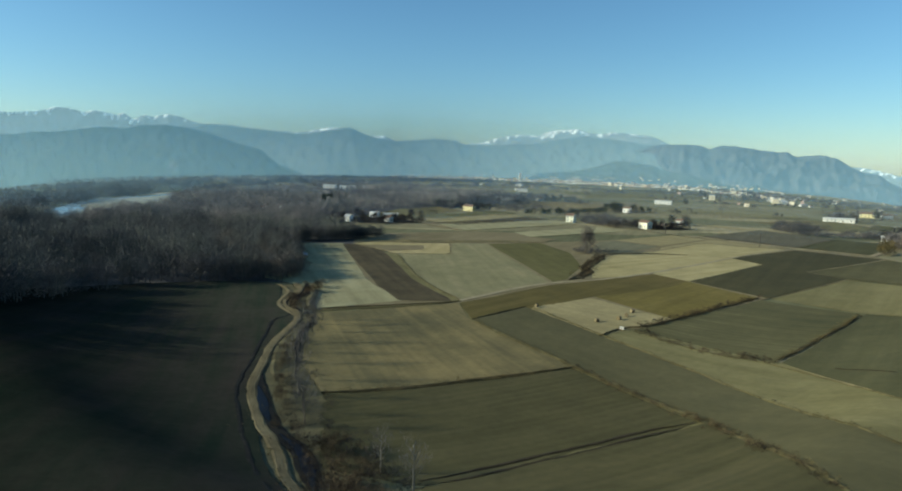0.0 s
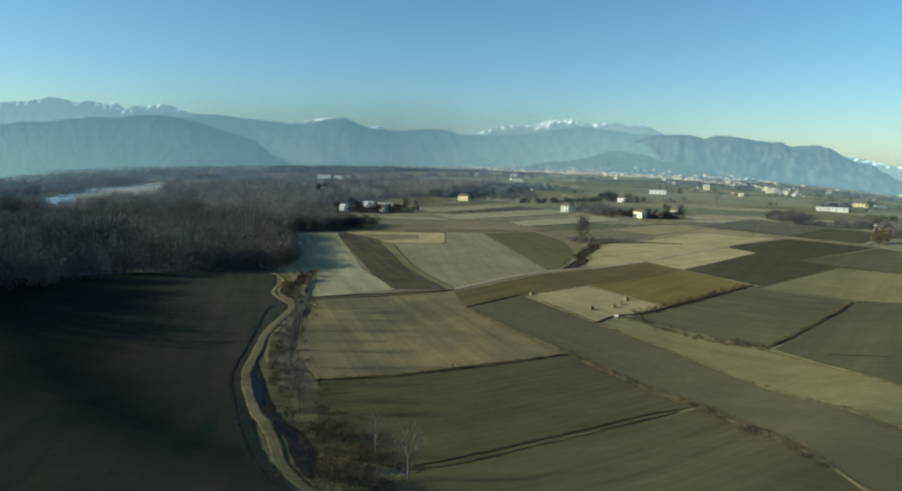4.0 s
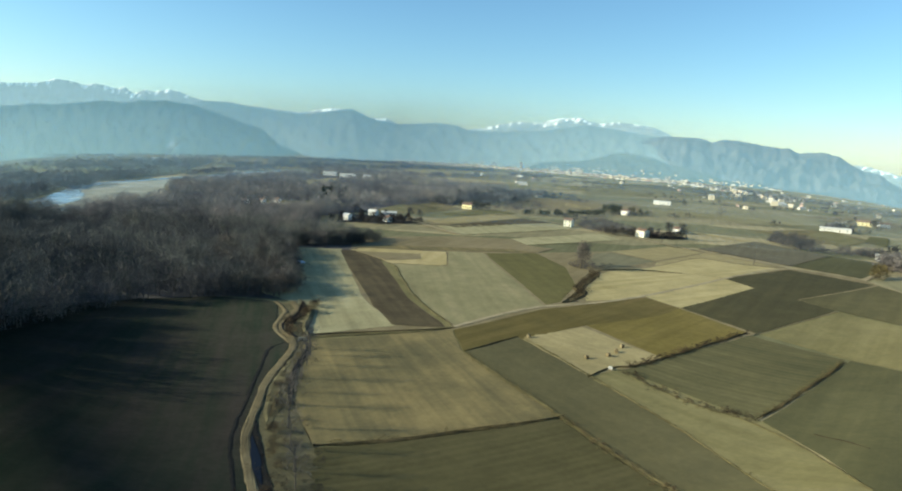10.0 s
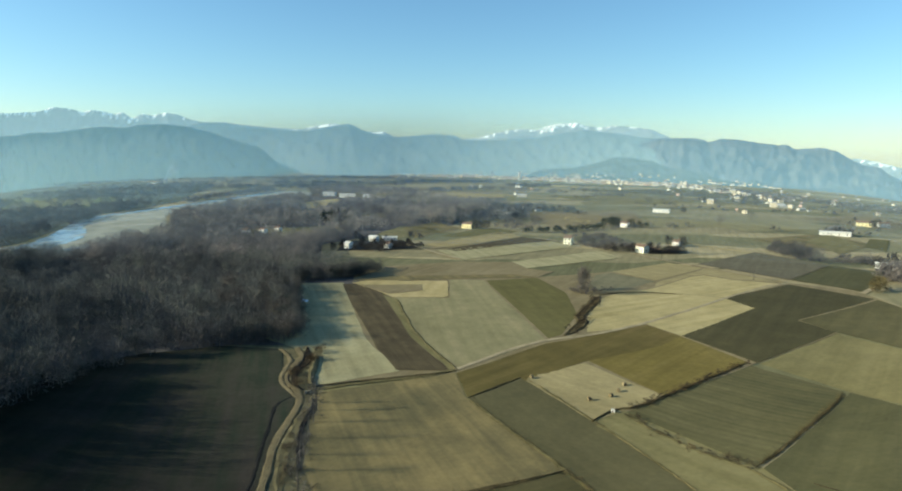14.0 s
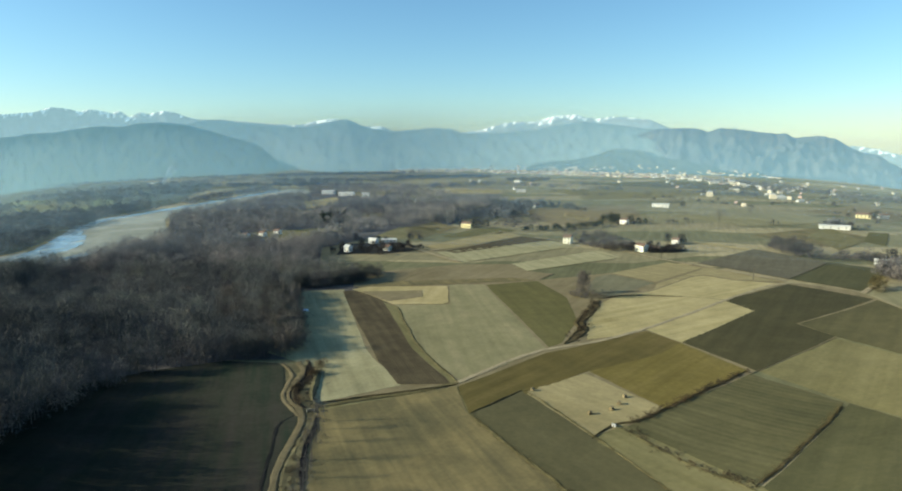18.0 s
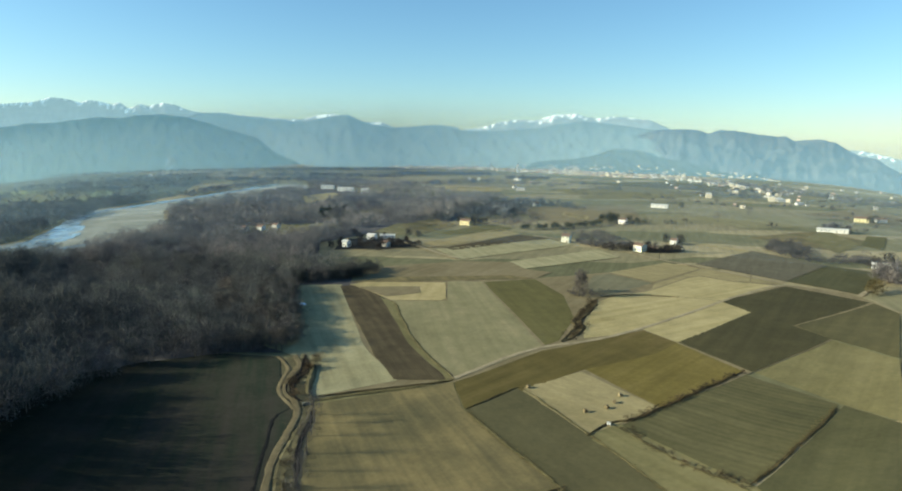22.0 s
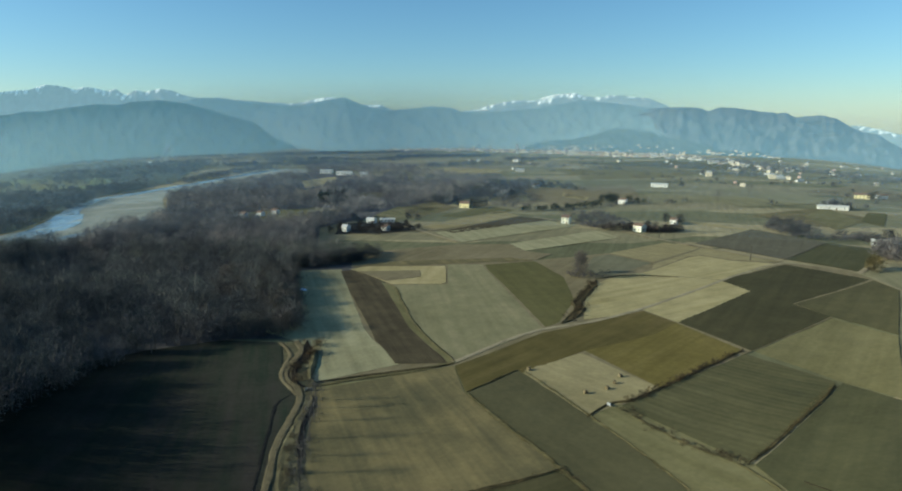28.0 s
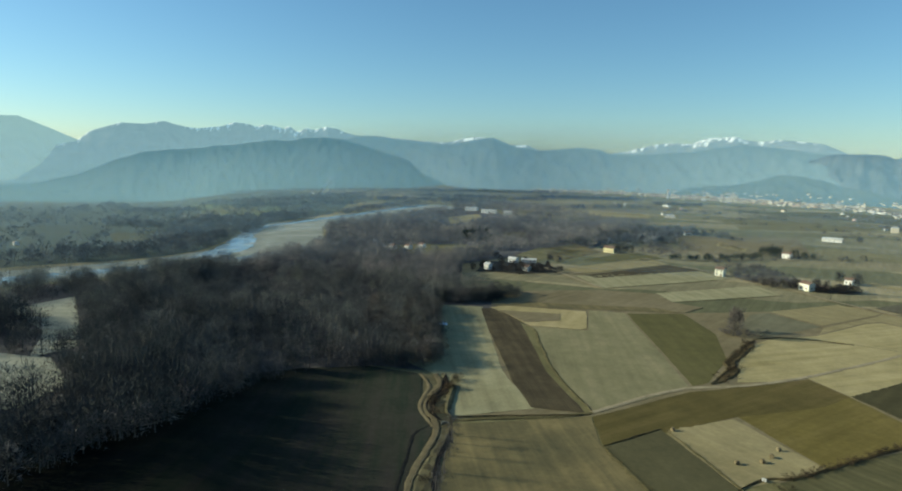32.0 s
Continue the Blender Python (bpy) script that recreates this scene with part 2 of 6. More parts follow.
def field(name, pts, mat, label, lift=0.14, step=5.0):
    """A field: its outline in the plan, laid on the land."""
    bm = bmesh.new()
    f = bm.faces.new([bm.verts.new((x, y, 0)) for x, y in pts])
    bmesh.ops.triangulate(bm, faces=[f])
    for axis in (0, 1):
        lo, hi = min(p[axis] for p in pts), max(p[axis] for p in pts)
        st = max(step, (hi - lo) / 45)
        v = math.ceil(lo / st) * st
        while v < hi:
            no = (1, 0, 0) if axis == 0 else (0, 1, 0)
            bmesh.ops.bisect_plane(bm, geom=bm.verts[:] + bm.edges[:] + bm.faces[:], plane_co=tuple(v * c for c in no), plane_no=no)
            v += st
    bmesh.ops.triangulate(bm, faces=bm.faces[:])
    bmesh.ops.recalc_face_normals(bm, faces=bm.faces[:])
    drift = [wander(v.co.x, v.co.y) for v in bm.verts]
    co = lands([(v.co.x + dx, v.co.y + dy, lift) for v, (dx, dy) in zip(bm.verts, drift)])
    for v, c in zip(bm.verts, co):
        v.co = c
    if sum(f.normal.z for f in bm.faces) < 0:
        bmesh.ops.reverse_faces(bm, faces=bm.faces[:])
    for f in bm.faces:
        f.smooth = True
    return tagged(part(name, bm, mat), label, "field", kind="structure")


# ---- ground ----
def spaced(lo, hi, fine, grow):
    v, out, s = 0.0, [0.0], fine
    while v < hi:
        s = min(s * grow, 160)
        v += s
        out.append(min(v, hi))
    neg, v, s = [], 0.0, fine
    while v > lo:
        s = min(s * grow, 160)
        v -= s
        neg.append(max(v, lo))
    return neg[::-1] + out


gx, gy = spaced(-4300, 4300, 9, 1.022), [v + 130 for v in spaced(-900, 4500, 9, 1.022)]
verts = lands([(x, y, -0.7 if x < -25 and y < 170 else -0.12 if x > -45 and abs(x) + abs(y) < 420 else -0.25) for y in gy for x in gx])
w = len(gx)
tagged(mesh_object("ground", verts, [(j * w + i, j * w + i + 1, (j + 1) * w + i + 1, (j + 1) * w + i) for j in range(len(gy) - 1) for i in range(w - 1)], M_ground),
       "flat winter plain of dry grass and bare soil", "ground", kind="structure")
# ---- fields ----
M_grey = soil("pale_stubble", (0.210, 0.180, 0.096), (0.295, 0.259, 0.142), (0.379, 0.330, 0.188), -18)
M_greygreen = soil("grey_green_seedbed", (0.168, 0.146, 0.075), (0.211, 0.184, 0.095), (0.263, 0.221, 0.120), -8)
M_plough = soil("ploughed_soil", (0.044, 0.034, 0.019), (0.074, 0.057, 0.031), (0.112, 0.087, 0.047), -18, rows=0.3, row_depth=0.2, patch=0.06)
M_green = soil("green_winter_crop", (0.085, 0.075, 0.028), (0.110, 0.096, 0.035), (0.134, 0.114, 0.046), -10)
M_tan = soil("tan_dry_grass", (0.242, 0.194, 0.082), (0.339, 0.274, 0.130), (0.420, 0.339, 0.171), 60)
M_olive = soil("olive_grass", (0.074, 0.057, 0.018), (0.104, 0.081, 0.026), (0.151, 0.109, 0.041), 45)
M_dark = soil("dark_tilled_soil", (0.047, 0.041, 0.018), (0.060, 0.052, 0.023), (0.075, 0.063, 0.028), 35)
M_runway = soil("smooth_grey_field", (0.078, 0.068, 0.032), (0.092, 0.080, 0.038), (0.105, 0.092, 0.046), -28)
M_rowed = soil("drilled_field", (0.069, 0.064, 0.029), (0.094, 0.083, 0.037), (0.122, 0.107, 0.051), -38, rows=0.1, row_depth=0.12)
M_meadow = soil("worn_meadow", (0.082, 0.073, 0.038), (0.150, 0.120, 0.056), (0.228, 0.173, 0.076), -21, patch=0.045)
# near-black soil with shade and lens vignetting painted into its colour
M_shade_soil = soil("shaded_dark_soil", (0.004, 0.007, 0.005), (0.008, 0.009, 0.007), (0.011, 0.010, 0.009), -15)
def shade_fade(m, dry):
    """Shade painted into the soil: darkest south-west, fading eastwards with a ragged front."""
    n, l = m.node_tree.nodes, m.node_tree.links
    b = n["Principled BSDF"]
    shaded_col = b.inputs["Base Color"].links[0].from_socket
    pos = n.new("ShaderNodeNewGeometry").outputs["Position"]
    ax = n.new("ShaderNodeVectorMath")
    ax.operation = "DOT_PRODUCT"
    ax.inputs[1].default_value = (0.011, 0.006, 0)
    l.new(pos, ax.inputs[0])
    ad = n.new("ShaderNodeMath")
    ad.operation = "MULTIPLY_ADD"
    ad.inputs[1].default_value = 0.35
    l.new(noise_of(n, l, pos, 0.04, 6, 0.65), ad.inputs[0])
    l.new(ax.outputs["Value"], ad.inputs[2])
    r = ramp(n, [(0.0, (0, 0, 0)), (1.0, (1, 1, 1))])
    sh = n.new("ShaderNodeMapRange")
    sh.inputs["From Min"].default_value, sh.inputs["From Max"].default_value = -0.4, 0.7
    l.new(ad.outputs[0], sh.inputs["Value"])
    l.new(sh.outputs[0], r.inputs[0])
    l.new(mixed(n, l, "MIX", r.outputs[0], shaded_col, mixed(n, l, "MULTIPLY", 1.0, shaded_col, dry)), b.inputs["Base Color"])
M_shade_soil.node_tree.nodes["Principled BSDF"].inputs["Specular IOR Level"].default_value = 0.0
shade_fade(M_shade_soil, (5.8, 5.2, 4.8))
M_rough = soil("rough_trackside_soil", (0.061, 0.053, 0.029), (0.109, 0.093, 0.049), (0.182, 0.152, 0.078), 70, patch=0.08)
# near-black: depth and shade of undug ditches painted as flush bands
M_drain = soil("ditch_shade_soil", (0.008, 0.008, 0.008), (0.014, 0.013, 0.012), (0.03, 0.026, 0.02), 0, patch=0.3)
M_dirt = soil("dirt_track", (0.106, 0.083, 0.043), (0.153, 0.120, 0.065), (0.206, 0.166, 0.090), 0, patch=0.15)
M_road = soil("pale_gravel_road", (0.216, 0.175, 0.102), (0.286, 0.231, 0.141), (0.356, 0.288, 0.179), 0, patch=0.1)

M_pale = soil("pale_yellow_stubble", (0.269, 0.215, 0.096), (0.347, 0.275, 0.130), (0.415, 0.326, 0.166), 10)
M_olive2 = soil("yellow_olive_grass", (0.097, 0.075, 0.020), (0.139, 0.107, 0.030), (0.182, 0.137, 0.046), 45)
M_brown = soil("brown_fallow", (0.143, 0.112, 0.058), (0.191, 0.152, 0.083), (0.241, 0.189, 0.110), 30)
M_dull = soil("dull_rough_soil", (0.052, 0.046, 0.019), (0.074, 0.064, 0.028), (0.099, 0.083, 0.039), 62, rows=0.12, row_depth=0.08)
M_tan2 = soil("faded_tan_green", (0.126, 0.107, 0.044), (0.160, 0.136, 0.060), (0.195, 0.164, 0.075), 40)
M_tan3 = soil("brown_tan_grass", (0.114, 0.099, 0.041), (0.155, 0.133, 0.059), (0.199, 0.170, 0.081), -28)
M_greygreen2 = soil("dull_green_field", (0.071, 0.060, 0.028), (0.089, 0.077, 0.034), (0.112, 0.095, 0.043), 40)
M_bright = soil("fresh_green_crop", (0.100, 0.116, 0.048), (0.130, 0.147, 0.060), (0.160, 0.175, 0.075), 0)
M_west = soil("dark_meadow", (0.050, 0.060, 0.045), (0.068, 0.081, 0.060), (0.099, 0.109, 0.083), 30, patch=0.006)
M_mown = soil("mown_stubble", (0.215, 0.172, 0.083), (0.273, 0.220, 0.109), (0.333, 0.269, 0.138), -38)
M_fallow = soil("grey_fallow", (0.120, 0.108, 0.064), (0.158, 0.141, 0.084), (0.196, 0.175, 0.106), 30)
M_umber = soil("umber_tilled_soil", (0.086, 0.074, 0.048), (0.115, 0.100, 0.065), (0.144, 0.125, 0.082), 30)
M_grass = soil("dull_winter_grass", (0.058, 0.054, 0.024), (0.076, 0.070, 0.032), (0.095, 0.086, 0.041), 40)
M_yard = soil("shaded_yard_soil", (0.019, 0.019, 0.019), (0.035, 0.034, 0.030), (0.072, 0.064, 0.054), 0, patch=0.06)
M_litter = soil("leaf_litter", (0.057, 0.053, 0.049), (0.092, 0.082, 0.076), (0.142, 0.126, 0.108), 0, patch=0.05)
M_rut = soil("dark_rut", (0.028, 0.023, 0.013), (0.041, 0.032, 0.019), (0.061, 0.047, 0.028), 0, patch=0.3)

field("field_63", [(-60, 385), (-50, 200), (3, 217), (30, 212), (60, 180), (130, 222), (205, 262), (300, 320), (290, 372), (242, 386), (200, 455), (120, 425), (60, 402), (0, 392)], M_brown, "dry grass balks between the middle fields", 0.03)
field("field_60", [(-48, 196), (3, 217), (30, 212), (60, 180), (90, 138), (100, 88), (107, 20), (-15, 10), (-18, 58), (-22, 81), (-26, 114)], M_tan3, "dry grass headlands between the near fields", 0.02)
field("field_1", [(-122, 372), (-69.3, 379), (-54, 318), (-37.5, 258), (-18.6, 218), (-50.3, 200), (-57, 222), (-62, 240), (-84, 255), (-104, 327)], M_grey, "pale grey stubble field beside the wood", 0.12)
field("field_2", [(-69.5, 374), (-55.7, 324.9), (-43.6, 286.7), (-30.6, 244.9), (-20, 218.9), (0.8, 219), (-1.2, 225), (-16.9, 261.4), (-31.9, 318.1), (-41.7, 353.3), (-60.4, 376.8)], M_plough, "narrow dark brown ploughed strip of soil", 0.16)
field("field_3", [(-64.5, 379), (-54.8, 386.5), (-1.3, 387.1), (-0.3, 374), (-0.4, 344.5), (-3.9, 340.6), (-33, 340.6), (-51.9, 365.5)], M_pale, "small pale yellow field with a brown middle", 0.2)
field("field_4", [(-33, 339.5), (0.6, 339.5), (0.6, 391.7), (23.6, 390.5), (44.7, 258.8), (4.5, 221.8), (-12.9, 262.1), (-23, 301.2), (-30, 333.9)], M_greygreen, "grey-green sown field beside the farm road", 0.12)
field("field_5", [(25, 390), (61.5, 400), (72.8, 354), (69.2, 304), (54, 268), (46.4, 261)], M_green, "green field of winter crop by the creek", 0.12)
field("field_6", [(67, 271), (76, 308), (88, 336), (101, 350), (148, 352), (176, 341), (138, 314.5), (101, 287.5), (84, 276)], M_tan, "tan field of dry grass by the creek", 0.12)
field("field_7", [(101, 351), (133, 367), (178, 408), (189, 413), (208, 396), (241, 384), (198, 357), (176, 342), (148, 353)], M_tan, "tan field of dry grass at the road", 0.12)
field("field_8", [(3.4, 216.7), (43.8, 253.3), (101.2, 283.3), (112.2, 263), (95, 248), (58.5, 230.6), (7.7, 192.6)], M_olive, "olive brown grass field along the curved road", 0.12)
field("field_9", [(28.7, 211.6), (56.7, 228), (78.5, 191.2), (60.3, 181.2), (46, 172.2)], M_mown, "tan mown field with straw bales", 0.12)
field("field_10", [(112.9, 264.8), (179.9, 315.5), (172.3, 341.8), (245.2, 381.7), (294, 333), (193.9, 288), (204.6, 263), (132.4, 223.7)], M_dark, "dark freshly tilled field", 0.12)
field("field_11", [(127.7, 220.4), (154.3, 185.2), (87.9, 139.6), (59.7, 179), (76.5, 192)], M_rowed, "brown-green drilled field with fine rows", 0.12)
field("field_12", [(7.7, 192.6), (27.5, 212), (51.9, 162.3), (63.8, 131), (74, 97), (79.5, 70), (88, 20), (85, 10), (60, 10), (58, 59.5), (57, 79), (51.1, 100.9), (32.2, 143.3)], M_runway, "long smooth grey-brown field strip", 0.22)
field("field_13", [(-48, 194), (3, 217), (7, 193), (32.2, 143.5), (20, 138.6), (9, 134.5), (-11, 126), (-28.5, 120.5), (-42, 150)], M_meadow, "worn yellowish meadow with long tree shadows", 0.12)
field("field_14", [(31.5, 142), (50.5, 101.8), (23, 92), (-5, 76), (-22, 81.3), (-28, 119), (-11, 125)], M_dull, "dull brown field beyond the ditch", 0.12)
field("field_15", [(-72, 241), (-62, 205), (-52, 190), (-51, 165), (-46, 125), (-31, 80), (-17, 50), (-27, -40), (-380, -60), (-400, 20), (-250, 90), (-220, 132), (-178, 186), (-160, 206), (-132, 228), (-100, 243)], M_shade_soil, "very dark field beside the wood, shade painted in", 0.32)
field("field_16", [(58.5, 230.6), (95, 248), (112, 263), (128.5, 224.5), (78, 192.8)], M_olive2, "yellowish olive grass field", 0.12)
field("field_17", [(-11, 518.6), (101.9, 583.8), (123.2, 551), (10.2, 469.6)], M_grey, "pale grey field strip", 0.12)
field("field_18", [(49.3, 463.5), (137.2, 523.8), (147.5, 488), (58.3, 435)], M_grey, "pale grey field strip near the hedge", 0.12)
field("field_19", [(-24, 552), (58.6, 657), (76.5, 616), (-7, 531)], M_mown, "yellow-green meadow strip", 0.12)
field("field_20", [(-4.5, 525.3), (76, 612), (102.5, 587.6), (5.8, 514.5)], M_plough, "thin dark ploughed strip", 0.12)
field("field_21", [(-70, 431.5), (10, 462.4), (51.3, 461.3), (59.3, 433.2), (77.4, 424), (61.2, 401.5), (-2.7, 390), (-64.3, 384.6)], M_brown, "dull brown fallow field", 0.12)
field("field_22", [(121.1, 424.8), (180.5, 465), (202.5, 444.2), (195.6, 436.5), (145, 393.7)], M_mown, "tan field strip beyond the creek", 0.12)
field("field_23", [(204.7, 461), (297, 530), (342, 462), (255.4, 397.3)], M_umber, "dark brown field beyond the road", 0.12)
field("field_64", [(256.5, 396.5), (341, 460), (405, 421), (327.5, 374), (300, 356), (275, 380)], M_grass, "dull green field beyond the road", 0.12)
field("field_24", [(195, 287.5), (296, 330), (304, 303), (233, 226), (205, 262)], M_greygreen2, "green-grey field near the road", 0.12)
field("field_25", [(133.4, 222.8), (202.6, 260), (231, 224), (179, 161.4), (156, 186)], M_tan2, "faded tan-green field", 0.12)
field("field_26", [(156.8, 184), (178, 159.8), (165, 90), (150, 20), (107, 20), (99.5, 88), (96, 112), (89.7, 138)], M_grass, "dull green field past the ditch", 0.12)
field("field_27", [(51.5, 100.5), (56.5, 79), (57.5, 59), (59, 10), (-15, 10), (-18, 58), (-5, 75), (23, 91)], M_dull, "dull brown rough field with wheel ruts", 0.3)
field("field_28", [(46, 171), (58, 177), (85, 137.5), (95, 112), (98.5, 88), (106, 20), (88.5, 20), (80.2, 70), (74.7, 97), (64.4, 131), (52.4, 162)], M_tan3, "tan grass strip beside the long field", 0.22)
field("field_29", [(-64, 386), (-3, 392), (61, 402), (45, 412), (-40, 402)], M_meadow, "thin grassy strip", 0.22)
field("field_30", [(245, 1060), (252, 1140), (452, 1219), (462, 1144)], M_tan2, "distant tan field strip", 0.12)
field("field_31", [(280, 1298), (420, 1514), (640, 1328), (480, 1190)], M_meadow, "distant brown-green field", 0.12)
field("field_32", [(484, 581), (565, 665), (606, 660), (505, 554.5)], M_green, "distant green field", 0.2)
field("field_65", [(419.7, 621), (514.8, 703), (484, 582), (401, 523)], M_tan2, "distant yellowish meadow", 0.2)
field("field_33", [(-14, 1307), (-16, 1427), (117, 1346), (110, 1272)], M_tan, "distant pale yellow field", 0.12)
field("field_34", [(107, 917), (305, 958), (254, 744), (124, 703)], M_brown, "distant brown fallow field", 0.12)
field("field_35", [(243, 566), (253, 581), (291, 532), (292, 521)], M_pale, "narrow pale field strip", 0.12)
field("field_36", [(-1460.1, 1533.1), (-1105.5, 1419), (-820.8, 1323.9), (-741.3, 1194.6), (-719.6, 1043.1), (-891.4, 1070.4), (-1061.1, 1110.9)], M_bright, "bright yellow-green field beyond the river", 0.12)
field("field_37", [(-1202, 1191), (-1037, 1435), (-745, 1117), (-974, 965)], M_green, "olive green field beyond the river", 0.12)
field("field_38", [(-55, 690), (-20, 745), (12, 684), (-36, 599)], M_meadow, "grassy clearing by the wood", 0.12)
field("field_39", [(320, 800), (560, 860), (600, 760), (380, 700)], M_greygreen, "distant grey-green field", 0.12)
field("field_40", [(-900, 700), (-820, 790), (-700, 690), (-760, 600)], M_greygreen2, "dull green field beyond the river", 0.12)
field("field_41", [(600, 900), (900, 1100), (1000, 950), (720, 780)], M_brown, "distant brown field", 0.12)
field("field_42", [(330, 1560), (700, 1800), (900, 1560), (640, 1380)], M_greygreen2, "distant green-grey field below the town", 0.12)
field("field_43", [(-120, 1500), (150, 1780), (260, 1560), (60, 1380)], M_brown, "distant brown field below the town", 0.12)
field("field_47", [(101.5, 285.5), (137, 312), (173, 339), (181, 315.5), (113, 263.5), (107, 274)], M_tan, "tan wedge of dry grass between road and soil", 0.12)
field("field_48", [(-72, 241), (-57, 240), (-47, 196), (-42, 150), (-26, 114.4), (-22, 81.3), (-6, 72.5), (-5, 69.6), (-18, 58), (-15, 10), (-22, 10), (-17, 50), (-31, 80), (-46, 125), (-51, 165), (-52, 190), (-62, 205)], M_rough, "rough bare soil along the dirt track", 0.12)
field("field_49", [(-60, 374), (-41.7, 353.3), (-31.9, 318.1), (-16.9, 261.4), (-1.2, 225), (0.8, 219), (3.4, 221.4), (-12.9, 262.1), (-23, 301.2), (-30, 333.9), (-36, 342)], M_tan3, "narrow tan grass strip beside ploughed soil", 0.13)
field("field_50", [(-196, 673), (-128, 698), (-114, 640), (-178, 636)], M_pale, "pale clearing in the leafless wood", 0.12)
field("field_51", [(-240, 901), (-211, 912), (-195, 837), (-220, 835)], M_pale, "small pale clearing in the wood", 0.12)
field("field_52", [(-270, 1071), (-229, 1168), (-187, 1050), (-232, 939)], M_tan, "tan clearing in the far wood", 0.12)
field("field_66", [(-226, 589.1), (-182.2, 580.3), (-136.2, 618), (-128.8, 661.4), (-152.7, 694.3), (-204.6, 676.5), (-241.1, 658)], M_tan3, "tan strip of meadow with small cabins in the wood", 0.14)
field("field_53", [(-127, 849), (-92, 867), (-87, 800), (-118, 783)], M_meadow, "dull clearing in the wood", 0.12)
field("field_54", [(-79, 624), (-60, 698), (-9, 692), (-13, 638), (-52, 598)], M_tan3, "dull tan meadow behind the farm", 0.12)
field("field_55", [(-8, 1345), (120, 1332), (110, 1227), (-5, 1222)], M_pale, "distant pale strip before the town", 0.12)
field("field_56", [(169, 851), (192, 790), (179, 751), (156, 799)], M_pale, "narrow pale strip near the hamlet", 0.12)
field("field_57", [(229, 1322), (528, 1381), (458, 1198), (250, 1168)], M_tan2, "distant tan-green field", 0.12)
field("field_58", [(2, 1719), (50, 1763), (170, 1672), (142, 1506), (2, 1498)], M_tan2, "distant pale field below the town", 0.12)
field("field_59", [(28, 670), (51, 687), (77, 660), (59, 636), (2, 606), (-8, 617)], M_green, "green meadow strip beside the farm lane", 0.12)
field("field_61", [(98.4, 357), (90.2, 373.2), (105.5, 411.5), (119.6, 420.7), (142.9, 390.2), (108.2, 360.9)], M_fallow, "dull grey-green field by the creek", 0.12)
field("field_62", [(144, 388.3), (195.6, 433.1), (205.5, 445.2), (245.6, 388.1), (209.1, 398.6), (191, 416.1), (178.8, 410.7), (136, 371.7)], M_mown, "tan dry strip beside the lane", 0.12)
field("field_44", [(340, 620), (480, 690), (540, 600), (400, 545)], M_meadow, "distant dull meadow", 0.12)
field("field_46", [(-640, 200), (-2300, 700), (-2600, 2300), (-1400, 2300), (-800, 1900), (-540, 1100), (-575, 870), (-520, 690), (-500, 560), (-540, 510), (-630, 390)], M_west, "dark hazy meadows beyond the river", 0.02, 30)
field("field_45", [(-58, 372.5), (-17.3, 374.5), (-16.3, 357.5), (-37, 347.5)], M_brown, "brown middle of the small pale field", 0.32)
M_rim = soil("dry_verge", (0.060, 0.051, 0.022), (0.112, 0.092, 0.040), (0.176, 0.141, 0.066), 0, patch=0.35)
M_bank = soil("ditch_bank", (0.048, 0.037, 0.018), (0.087, 0.066, 0.030), (0.144, 0.105, 0.049), 0, patch=0.3)
FLAT4 = [(-2.0, 0.18), (-0.8, 0.25), (0.8, 0.25), (2.0, 0.18)]
road = [(-49.5, 196.7), (-30.5, 205), (-9.3, 213), (3, 220.2), (21.7, 240), (44.5, 258), (71.6, 268.4), (100.6, 286.3), (137.5, 313.5), (192.3, 354.8), (241.5, 384.1), (272, 374), (296, 351), (304.6, 309), (312, 280)]
ribbon("road_1", road[3:], [(o * 0.6, h) for o, h in FLAT4], M_road, "pale gravel farm road curving between fields", "road", wobble=0.2)
ribbon("road_2", road[:4], [(o * 0.5, h) for o, h in FLAT4], M_rim, "grassy farm lane on a low bank", "road", wobble=0.2)
ribbon("road_3", [(248.2, 389.9), (225.5, 418), (200.6, 451.5), (180.2, 478.1), (161, 516.3), (140.9, 543.1), (119, 572.5), (89.2, 605.6)], [(o * 0.85, h + 0.25) for o, h in FLAT4], M_road, "straight pale farm lane between far fields", "road")
ribbon("road_4", [(296, 351), (330, 372), (380, 400), (470, 420)], [(o * 1.3, h) for o, h in FLAT4], M_road, "pale country road", "road")
ribbon("road_5", [(-41.1, 552.5), (-29.8, 535.2), (-18.5, 515.9), (-3, 489.5), (8.8, 473.1)], [(o * 1.0, h + 0.25) for o, h in FLAT4], M_road, "pale curved farm path", "path")
ribbon("road_6", [(-17.9, 528), (-12.2, 532.2), (-5.4, 536.4)], [(o * 1.2, h + 0.25) for o, h in FLAT4], M_road, "short pale path at the farm", "path")
# yards: the shade round the farm buildings is painted as dark ground
field("farmyard", [(-100, 510), (-103, 570), (-80, 578), (-56, 586), (-34, 560), (-30, 532), (-54, 516), (-84, 516)], M_yard, "dark farmyard among the buildings, shade painted in", 0.2)
field("farmyard_east", [(180, 511), (180, 530), (214, 536), (222, 522), (204, 513)], M_yard, "dark yard beside the white farmhouse, shadow painted in", 0.2)
